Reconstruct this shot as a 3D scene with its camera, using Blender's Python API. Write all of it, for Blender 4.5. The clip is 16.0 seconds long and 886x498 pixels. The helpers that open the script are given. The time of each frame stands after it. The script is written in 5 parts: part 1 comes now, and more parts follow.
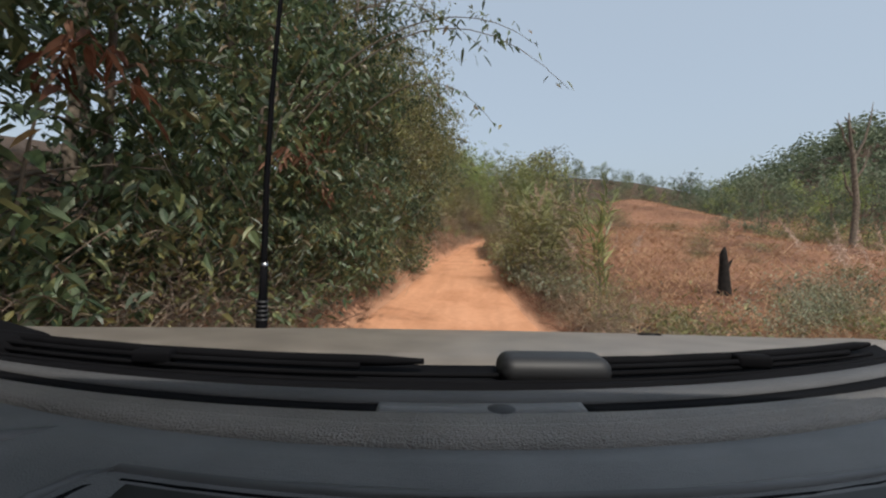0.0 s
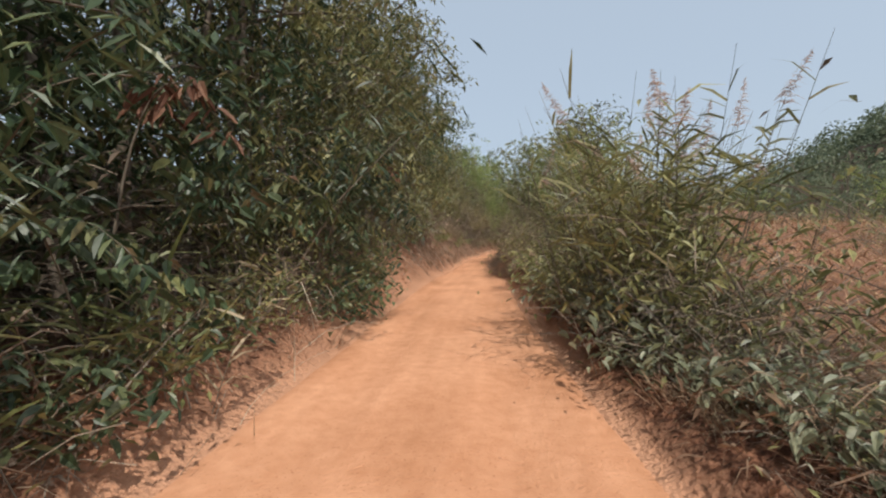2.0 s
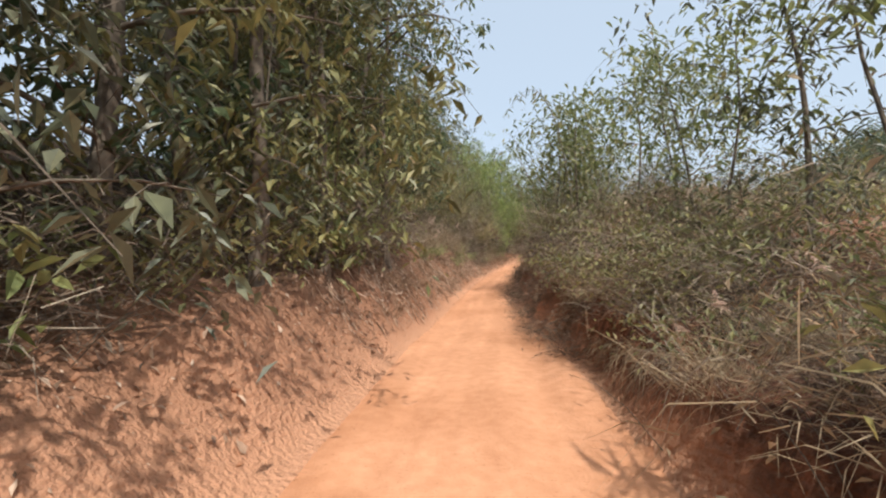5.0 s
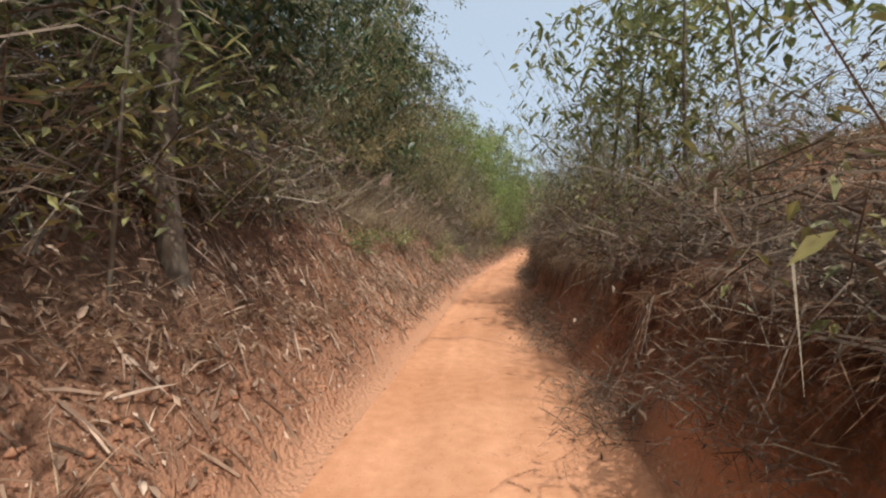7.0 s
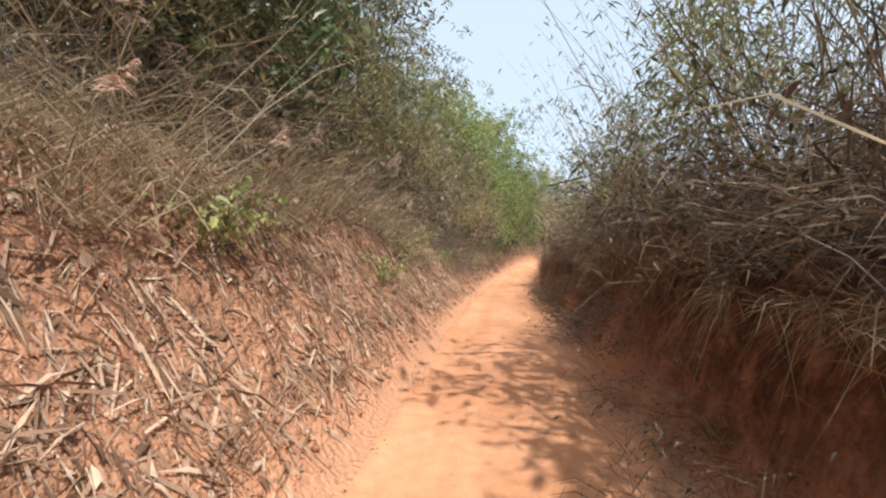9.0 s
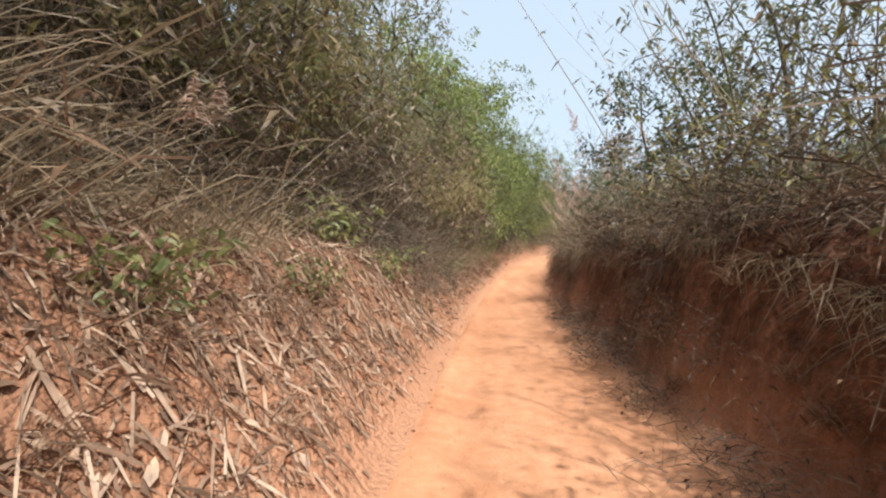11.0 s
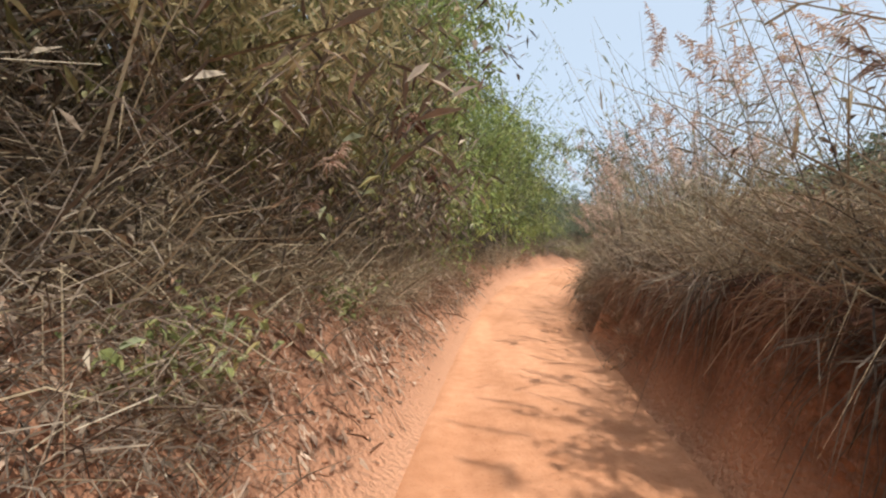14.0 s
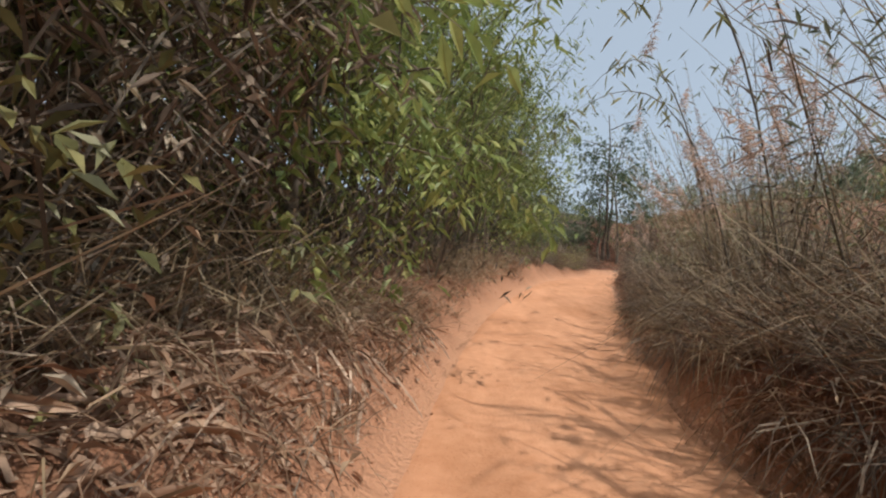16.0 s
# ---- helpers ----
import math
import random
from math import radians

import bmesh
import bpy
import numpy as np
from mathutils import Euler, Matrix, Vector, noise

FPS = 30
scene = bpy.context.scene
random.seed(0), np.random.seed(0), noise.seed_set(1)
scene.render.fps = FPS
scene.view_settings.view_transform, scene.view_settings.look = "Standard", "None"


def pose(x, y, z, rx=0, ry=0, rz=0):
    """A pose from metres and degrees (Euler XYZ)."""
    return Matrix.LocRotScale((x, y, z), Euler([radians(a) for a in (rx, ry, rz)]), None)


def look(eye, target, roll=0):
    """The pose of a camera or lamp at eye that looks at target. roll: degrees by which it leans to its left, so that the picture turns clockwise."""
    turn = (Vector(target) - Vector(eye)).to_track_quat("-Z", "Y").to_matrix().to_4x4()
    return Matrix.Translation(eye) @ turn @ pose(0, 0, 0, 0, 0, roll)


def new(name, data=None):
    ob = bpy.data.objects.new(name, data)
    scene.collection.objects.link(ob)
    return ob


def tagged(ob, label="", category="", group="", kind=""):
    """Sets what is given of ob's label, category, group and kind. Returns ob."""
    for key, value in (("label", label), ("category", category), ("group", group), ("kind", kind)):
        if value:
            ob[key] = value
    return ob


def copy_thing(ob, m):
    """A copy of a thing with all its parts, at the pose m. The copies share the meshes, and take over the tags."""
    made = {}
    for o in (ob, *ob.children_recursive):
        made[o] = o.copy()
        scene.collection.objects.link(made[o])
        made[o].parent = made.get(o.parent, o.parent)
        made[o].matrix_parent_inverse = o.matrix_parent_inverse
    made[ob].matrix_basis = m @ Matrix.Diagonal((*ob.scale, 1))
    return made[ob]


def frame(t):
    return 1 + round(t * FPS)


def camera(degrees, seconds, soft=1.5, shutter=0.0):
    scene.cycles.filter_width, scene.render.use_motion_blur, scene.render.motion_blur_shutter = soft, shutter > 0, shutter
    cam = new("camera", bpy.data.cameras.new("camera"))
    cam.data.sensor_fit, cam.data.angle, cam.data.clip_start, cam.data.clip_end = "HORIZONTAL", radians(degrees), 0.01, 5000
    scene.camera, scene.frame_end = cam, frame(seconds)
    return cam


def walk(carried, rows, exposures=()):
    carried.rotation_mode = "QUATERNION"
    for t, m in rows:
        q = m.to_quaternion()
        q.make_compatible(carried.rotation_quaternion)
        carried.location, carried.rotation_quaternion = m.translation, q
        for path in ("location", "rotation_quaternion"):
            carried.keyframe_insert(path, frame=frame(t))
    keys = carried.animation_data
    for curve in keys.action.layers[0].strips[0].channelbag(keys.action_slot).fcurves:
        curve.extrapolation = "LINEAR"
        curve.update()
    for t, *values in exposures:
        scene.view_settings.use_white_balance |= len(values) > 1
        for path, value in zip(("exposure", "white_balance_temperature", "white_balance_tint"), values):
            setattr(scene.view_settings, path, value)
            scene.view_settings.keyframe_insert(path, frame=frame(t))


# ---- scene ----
cam = camera(90.0, 16.0, soft=2.2)
ROWS = [
    (0.0, 0.000, 0.000, 1.500, 6.00, -1.60, -1.50),
    (0.5, 0.005, 2.137, 1.465, 5.77, -1.14, -0.70),
    (1.0, -0.020, 4.208, 1.394, 6.00, -0.68, 0.10),
    (1.5, -0.101, 6.242, 1.360, 6.46, -0.37, 0.60),
    (2.0, -0.310, 8.231, 1.326, 6.84, 0.17, 0.90),
    (2.5, -0.510, 10.130, 1.377, 7.08, 0.40, 1.20),
    (3.0, -0.657, 11.876, 1.430, 7.08, 1.16, 1.70),
    (3.5, -0.788, 13.469, 1.533, 7.46, 1.86, 2.00),
    (4.0, -0.886, 14.970, 1.600, 7.69, 2.16, 2.20),
    (6.5, -1.322, 23.719, 1.760, 5.73, 0.88, 0.40),
    (7.0, -1.399, 25.718, 1.756, 5.81, 0.80, 0.30),
    (7.5, -1.456, 27.591, 1.699, 5.81, 0.88, 0.10),
    (8.0, -1.498, 29.400, 1.706, 5.65, 1.11, -0.10),
    (8.5, -1.556, 31.111, 1.767, 5.42, 1.34, -0.40),
    (9.0, -1.555, 32.816, 1.844, 5.04, 1.72, -0.60),
    (11.5, -1.452, 41.038, 2.124, 3.42, 1.35, 1.30),
    (12.0, -1.411, 42.623, 2.159, 2.73, 1.66, 0.90),
    (12.5, -1.363, 44.093, 2.177, 2.04, 1.89, 0.70),
    (13.0, -1.196, 45.669, 2.212, 1.58, 2.12, 0.40),
    (13.5, -1.097, 47.518, 2.231, 1.04, 2.43, -0.10),
    (14.0, -0.963, 49.434, 2.241, 0.43, 2.58, -0.80),
    (14.5, -0.857, 51.381, 2.290, -0.34, 2.66, -1.30),
    (15.0, -0.628, 53.172, 2.369, -1.11, 2.89, -1.60),
    (15.5, -0.445, 54.878, 2.421, -1.88, 3.04, -2.00),
    (16.0, -0.190, 56.442, 2.492, -2.49, 3.27, -2.50),
]
walk(cam, [(t, pose(x, y, z, 90 + p, r, w)) for t, x, y, z, w, p, r in ROWS], [(0, -0.15), (2, -0.05), (3, 0.2), (4, 0.35), (6.5, 0.2), (7.5, 0.15), (8, 0.25), (8.5, 0.58), (9, 0.62), (11.5, 0.5), (12.5, 0.42), (13, 0.38), (14, 0.4), (14.5, 0.28), (16, -0.1)])

# ---- light ----
world = bpy.data.worlds.new("sky")
scene.world = world
world.use_nodes = True
wn = world.node_tree.nodes
sky = wn.new("ShaderNodeTexSky")
sky.sky_type, sky.sun_disc = "NISHITA", False
sky.sun_elevation, sky.sun_rotation = radians(56.5), radians(148.5)
sky.air_density, sky.dust_density, sky.ozone_density = 1.0, 5.0, 1.0
# dry-season haze whitens the whole sky
haze = wn.new("ShaderNodeMix")
haze.data_type = "RGBA"
haze.inputs["Factor"].default_value = 0.55
haze.inputs["B"].default_value = (5.6, 6.6, 7.6, 1)
world.node_tree.links.new(sky.outputs["Color"], haze.inputs["A"])
wn["Background"].inputs["Strength"].default_value = 0.13
world.node_tree.links.new(haze.outputs["Result"], wn["Background"].inputs["Color"])
sun = new("sun", bpy.data.lights.new("sun", "SUN"))
sun.data.energy, sun.data.angle, sun.data.color = 3.7, radians(0.8), (1.0, 0.95, 0.87)
# the sun stands high behind and to the right
sun.matrix_world = look((19, -31, 55), (0, 0, 0))

# ---- materials ----
def material(name, rough=0.9):
    m = bpy.data.materials.new(name)
    m.use_nodes = True
    b = m.node_tree.nodes["Principled BSDF"]
    b.inputs["Roughness"].default_value = rough
    b.inputs["Specular IOR Level"].default_value = 0.25
    return m, m.node_tree.nodes, m.node_tree.links, b


def noise_node(n, l, scale, detail=4.0, space="Object"):
    c = n.new("ShaderNodeTexCoord")
    t = n.new("ShaderNodeTexNoise")
    t.inputs["Scale"].default_value, t.inputs["Detail"].default_value = scale, detail
    l.new(c.outputs[space], t.inputs["Vector"])
    return t.outputs["Fac"]


def ramp(n, l, source, stops):
    r = n.new("ShaderNodeValToRGB")
    while len(r.color_ramp.elements) < len(stops):
        r.color_ramp.elements.new(0.5)
    for e, (at, c) in zip(r.color_ramp.elements, stops):
        e.position, e.color = at, (*c, 1)
    l.new(source, r.inputs["Fac"])
    return r.outputs["Color"]


def mix(n, l, kind, fac, a, b):
    x = n.new("ShaderNodeMix")
    x.data_type, x.blend_type = "RGBA", kind
    if isinstance(fac, float):
        x.inputs["Factor"].default_value = fac
    else:
        l.new(fac, x.inputs["Factor"])
    for socket, v in ((x.inputs["A"], a), (x.inputs["B"], b)):
        if isinstance(v, tuple):
            socket.default_value = (*v, 1)
        else:
            l.new(v, socket)
    return x.outputs["Result"]


def bump(n, l, b, height, strength, distance):
    k = n.new("ShaderNodeBump")
    k.inputs["Strength"].default_value, k.inputs["Distance"].default_value = strength, distance
    l.new(height, k.inputs["Height"])
    l.new(k.outputs["Normal"], b.inputs["Normal"])


def soil(name, stops, patch, fine=60.0, depth=0.03):
    m, n, l, b = material(name, 0.95)
    small = noise_node(n, l, fine * 0.25, 6)
    base = ramp(n, l, small, stops)
    big = ramp(n, l, noise_node(n, l, 0.6, 5), ((0.42, (0, 0, 0)), (0.62, (1, 1, 1))))
    l.new(mix(n, l, "MIX", big, base, mix(n, l, "MULTIPLY", 1.0, base, patch)), b.inputs["Base Color"])
    bump(n, l, b, noise_node(n, l, fine, 8), 0.7, depth)
    return m


DIRT = soil("orange dirt", ((0.3, (0.55, 0.268, 0.145)), (0.7, (0.65, 0.338, 0.195))), (0.86, 0.82, 0.78), 30, 0.02)


def wheel_streaks():
    """Faint long streaks of packed and loose dust along the track."""
    n, l, b = DIRT.node_tree.nodes, DIRT.node_tree.links, DIRT.node_tree.nodes["Principled BSDF"]
    base = b.inputs["Base Color"].links[0].from_socket
    c = n.new("ShaderNodeTexCoord")
    m = n.new("ShaderNodeMapping")
    m.inputs["Scale"].default_value = (3.2, 0.3, 1)
    t = n.new("ShaderNodeTexNoise")
    t.inputs["Scale"].default_value, t.inputs["Detail"].default_value = 1.0, 6
    l.new(c.outputs["Object"], m.inputs["Vector"])
    l.new(m.outputs["Vector"], t.inputs["Vector"])
    streak = ramp(n, l, t.outputs["Fac"], ((0.3, (0.87, 0.85, 0.83)), (0.65, (1.03, 1.03, 1.04))))
    spots = ramp(n, l, noise_node(n, l, 45, 3), ((0.62, (1, 1, 1)), (0.74, (0.72, 0.66, 0.6))))
    l.new(mix(n, l, "MULTIPLY", 1.0, mix(n, l, "MULTIPLY", 1.0, base, streak), spots), b.inputs["Base Color"])


wheel_streaks()
BANK = soil("red earth", ((0.25, (0.10, 0.043, 0.027)), (0.5, (0.205, 0.098, 0.061)), (0.75, (0.32, 0.175, 0.112))), (0.70, 0.62, 0.56), 20, 0.16)


def earth_under_litter():
    """Brown litter soil under the plants turns into red earth where the ground is bare."""
    n, l, b = BANK.node_tree.nodes, BANK.node_tree.links, BANK.node_tree.nodes["Principled BSDF"]
    red = b.inputs["Base Color"].links[0].from_socket
    a = n.new("ShaderNodeAttribute")
    a.attribute_name = "bare"
    dead = ramp(n, l, noise_node(n, l, 9, 7), ((0.3, (0.035, 0.024, 0.017)), (0.55, (0.085, 0.058, 0.04)), (0.75, (0.16, 0.11, 0.075))))
    d = n.new("ShaderNodeAttribute")
    d.attribute_name = "dust"
    # rain has washed darker gullies and paler ribs down the cut
    c = n.new("ShaderNodeTexCoord")
    m = n.new("ShaderNodeMapping")
    m.inputs["Scale"].default_value = (3.5, 3.5, 0.7)
    w = n.new("ShaderNodeTexNoise")
    w.inputs["Scale"].default_value, w.inputs["Detail"].default_value, w.inputs["Roughness"].default_value = 1.6, 8, 0.65
    l.new(c.outputs["Object"], m.inputs["Vector"])
    l.new(m.outputs["Vector"], w.inputs["Vector"])
    wash = ramp(n, l, w.outputs["Fac"], ((0.36, (0.42, 0.38, 0.36)), (0.52, (0.85, 0.82, 0.8)), (0.66, (1.3, 1.25, 1.2))))
    crumbs = ramp(n, l, noise_node(n, l, 16, 5), ((0.36, (0.55, 0.5, 0.48)), (0.5, (1, 1, 1)), (0.68, (1.25, 1.22, 1.18))))
    red = mix(n, l, "MULTIPLY", 1.0, mix(n, l, "MULTIPLY", 1.0, red, wash), crumbs)
    earth = mix(n, l, "MIX", a.outputs["Fac"], dead, red)
    l.new(mix(n, l, "MIX", d.outputs["Fac"], earth, (0.57, 0.30, 0.18)), b.inputs["Base Color"])


earth_under_litter()
CLOD = soil("crumbled red earth", ((0.3, (0.30, 0.145, 0.085)), (0.7, (0.46, 0.24, 0.145))), (0.8, 0.75, 0.7), 40, 0.02)


def leaf_material(name, stops, gloss=0.45, through_light=0.35, vary=0.35):
    """Leaf tints vary from leaf to leaf and from plant to plant."""
    m, n, l, b = material(name, gloss)
    b.inputs["Specular IOR Level"].default_value = 0.55 if gloss < 0.5 else 0.25
    g = n.new("ShaderNodeNewGeometry")
    o = n.new("ShaderNodeObjectInfo")
    c = ramp(n, l, g.outputs["Random Per Island"], stops)
    h = n.new("ShaderNodeHueSaturation")
    s = n.new("ShaderNodeMapRange")
    s.inputs["To Min"].default_value, s.inputs["To Max"].default_value = 1 - vary, 1 + vary
    l.new(o.outputs["Random"], s.inputs["Value"])
    l.new(s.outputs["Result"], h.inputs["Value"])
    l.new(c, h.inputs["Color"])
    mott = ramp(n, l, noise_node(n, l, 14, 3), ((0.3, (0.72, 0.72, 0.72)), (0.7, (1.12, 1.1, 1.05))))
    c2 = mix(n, l, "MULTIPLY", 1.0, h.outputs["Color"], mott)
    l.new(c2, b.inputs["Base Color"])
    t = n.new("ShaderNodeBsdfTranslucent")
    l.new(c2, t.inputs["Color"])
    mx = n.new("ShaderNodeMixShader")
    mx.inputs["Fac"].default_value = through_light
    l.new(b.outputs["BSDF"], mx.inputs[1])
    l.new(t.outputs["BSDF"], mx.inputs[2])
    l.new(mx.outputs["Shader"], n["Material Output"].inputs["Surface"])
    return m


GREEN = leaf_material("broad green leaves", ((0.0, (0.045, 0.075, 0.036)), (0.4, (0.09, 0.135, 0.066)), (0.75, (0.15, 0.20, 0.10)), (0.95, (0.27, 0.29, 0.13)), (1.0, (0.25, 0.17, 0.10))), 0.42)
DARK = leaf_material("deep green leaves", ((0.0, (0.026, 0.052, 0.028)), (0.6, (0.055, 0.095, 0.046)), (1.0, (0.10, 0.14, 0.065))), 0.4)
OLIVE = leaf_material("dusty olive leaves", ((0.0, (0.10, 0.11, 0.043)), (0.4, (0.225, 0.228, 0.092)), (0.93, (0.35, 0.33, 0.14)), (1.0, (0.37, 0.27, 0.15))), 0.48)
SAGE = leaf_material("grey-green dusty leaves", ((0.0, (0.11, 0.13, 0.08)), (0.5, (0.22, 0.245, 0.155)), (1.0, (0.36, 0.37, 0.25))), 0.42)
LIGHT = leaf_material("pale yellowish leaves", ((0.0, (0.16, 0.195, 0.075)), (0.5, (0.28, 0.32, 0.13)), (0.85, (0.40, 0.41, 0.19)), (1.0, (0.48, 0.43, 0.19))), 0.45, 0.5)
FRESH = leaf_material("light green leaves", ((0.0, (0.14, 0.20, 0.065)), (0.6, (0.27, 0.335, 0.11)), (1.0, (0.41, 0.435, 0.16))), 0.45, 0.45)
# dry browns, darkened further to imitate shade inside the thicket
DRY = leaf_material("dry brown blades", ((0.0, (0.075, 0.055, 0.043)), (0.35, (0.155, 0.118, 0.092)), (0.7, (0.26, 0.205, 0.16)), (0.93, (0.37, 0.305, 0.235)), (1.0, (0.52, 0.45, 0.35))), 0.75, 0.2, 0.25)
STRAW = leaf_material("fine tan dry grass", ((0.0, (0.20, 0.152, 0.10)), (0.5, (0.36, 0.285, 0.19)), (1.0, (0.52, 0.435, 0.31))), 0.75, 0.35, 0.2)
DUSTY = leaf_material("red dusted grass", ((0.0, (0.17, 0.10, 0.066)), (0.5, (0.31, 0.20, 0.135)), (1.0, (0.45, 0.33, 0.225))), 0.85, 0.2, 0.2)
FIELD = leaf_material("red-brown field grass", ((0.0, (0.20, 0.10, 0.058)), (0.5, (0.36, 0.205, 0.12)), (1.0, (0.52, 0.36, 0.22))), 0.85, 0.2, 0.2)
# green paled and greyed so the leaf colour itself carries the distance haze
HAZED_LEAVES = leaf_material("far foliage tinted with haze", ((0.0, (0.10, 0.13, 0.085)), (0.5, (0.165, 0.205, 0.13)), (1.0, (0.25, 0.285, 0.185))), 0.6, 0.3, 0.2)
LITTER = leaf_material("fallen dry leaves", ((0.0, (0.13, 0.078, 0.05)), (0.35, (0.31, 0.20, 0.142)), (0.75, (0.50, 0.355, 0.262)), (1.0, (0.66, 0.51, 0.40))), 0.7, 0.1, 0.1)
HAY = leaf_material("light dusty bamboo leaves", ((0.0, (0.20, 0.20, 0.085)), (0.5, (0.39, 0.32, 0.17)), (0.88, (0.53, 0.44, 0.255)), (1.0, (0.55, 0.42, 0.26))), 0.5, 0.5, 0.25)
RUST = leaf_material("withered red-brown leaves", ((0.0, (0.10, 0.045, 0.03)), (0.5, (0.22, 0.105, 0.07)), (1.0, (0.36, 0.21, 0.14))), 0.7, 0.3, 0.2)
PALE = leaf_material("bleached dead stems", ((0.0, (0.32, 0.27, 0.20)), (1.0, (0.60, 0.53, 0.42))), 0.7, 0.05, 0.2)
PLUME = leaf_material("feathery seed plumes", ((0.0, (0.50, 0.35, 0.28)), (1.0, (0.74, 0.58, 0.49))), 0.85, 0.5, 0.15)
CANE = leaf_material("grey-brown canes", ((0.0, (0.075, 0.064, 0.052)), (0.6, (0.15, 0.128, 0.10)), (1.0, (0.28, 0.245, 0.20))), 0.65, 0.0, 0.2)


def bark_material():
    m, n, l, b = material("bark", 0.9)
    l.new(ramp(n, l, noise_node(n, l, 9, 6), ((0.3, (0.07, 0.055, 0.042)), (0.7, (0.22, 0.18, 0.14)))), b.inputs["Base Color"])
    bump(n, l, b, noise_node(n, l, 40, 5), 0.6, 0.01)
    return m


BARK = bark_material()
CHAR = soil("charred wood", ((0.3, (0.008, 0.007, 0.007)), (0.7, (0.03, 0.025, 0.022))), (0.8, 0.8, 0.8), 25, 0.03)

# ---- numbers of the track ----
rng = np.random.default_rng(7)
LEFT_Y = (-30, 8, 14, 20, 28, 34.5, 42, 50, 56, 60, 65, 68.7, 72, 76, 80, 85, 90, 100, 130)
LEFT_X = (-2.6, -2.5, -2.4, -2.6, -2.75, -2.5, -2.15, -1.6, -0.9, -0.3, 0.75, 1.9, 3.4, 5.2, 7.2, 9.7, 12.2, 17, 32)
RIGHT_Y = (-30, 6, 12, 17, 28, 35, 38, 42, 47, 50, 53, 56, 60, 64, 68.7, 73.6, 78, 82, 88, 100, 130)
RIGHT_X = (1.5, 1.3, 0.6, 0.22, -0.1, -0.32, -0.1, 0.3, 0.6, 0.7, 1.05, 1.4, 2.2, 3.5, 5.4, 7.2, 9.2, 11.2, 14.2, 20, 35)
LEVEL_Y = [r[2] for r in ROWS] + [66, 75, 85, 100]
LEVEL_Z = [r[3] - 1.5 for r in ROWS] + [ROWS[-1][3] - 0.95, ROWS[-1][3] - 0.15, ROWS[-1][3] + 0.15, ROWS[-1][3] + 0.6]


def smooth_interp(y, ys, vs, w=1.5):
    y = np.asarray(y, float)
    return sum(np.interp(y + k * w, ys, vs) for k in (-1, -0.5, 0, 0.5, 1)) / 5


def left_edge(y):
    return smooth_interp(y, LEFT_Y, LEFT_X, 2.5)


def right_edge(y):
    return smooth_interp(y, RIGHT_Y, RIGHT_X, 2.5)


def level(y):
    return smooth_interp(y, LEVEL_Y, LEVEL_Z, 2.0)


def lattice(x, y, seed=0):
    """Smooth value noise in 0..1."""
    xi, yi = np.floor(x).astype(np.int64), np.floor(y).astype(np.int64)
    fx, fy = x - xi, y - yi
    fx, fy = fx * fx * (3 - 2 * fx), fy * fy * (3 - 2 * fy)

    def h(a, b):
        v = np.sin(a * 127.1 + b * 311.7 + seed * 74.7) * 43758.5453
        return v - np.floor(v)
    return (h(xi, yi) * (1 - fx) + h(xi + 1, yi) * fx) * (1 - fy) + (h(xi, yi + 1) * (1 - fx) + h(xi + 1, yi + 1) * fx) * fy


def fractal(x, y, scale, octaves=4, seed=0):
    total, amp, s = 0, 0.5, scale
    for k in range(octaves):
        total = total + amp * lattice(x * s, y * s, seed + k)
        amp, s = amp * 0.5, s * 2.03
    return total


BANK_Y = (-30, 4, 10, 16, 20, 24, 30, 36, 42, 50, 56, 62, 68, 80, 130)
LEFT_H = (0.2, 0.25, 0.35, 0.6, 0.9, 1.3, 2.0, 2.2, 1.6, 1.2, 0.8, 0.55, 0.6, 0.6, 0.4)
RIGHT_H = (0.1, 0.1, 0.15, 0.35, 0.55, 0.9, 1.3, 1.5, 1.5, 1.5, 1.15, 0.5, 0.4, 0.4, 0.4)


def ease(q):
    q = np.clip(q, 0, 1)
    return q * q * (3 - 2 * q)


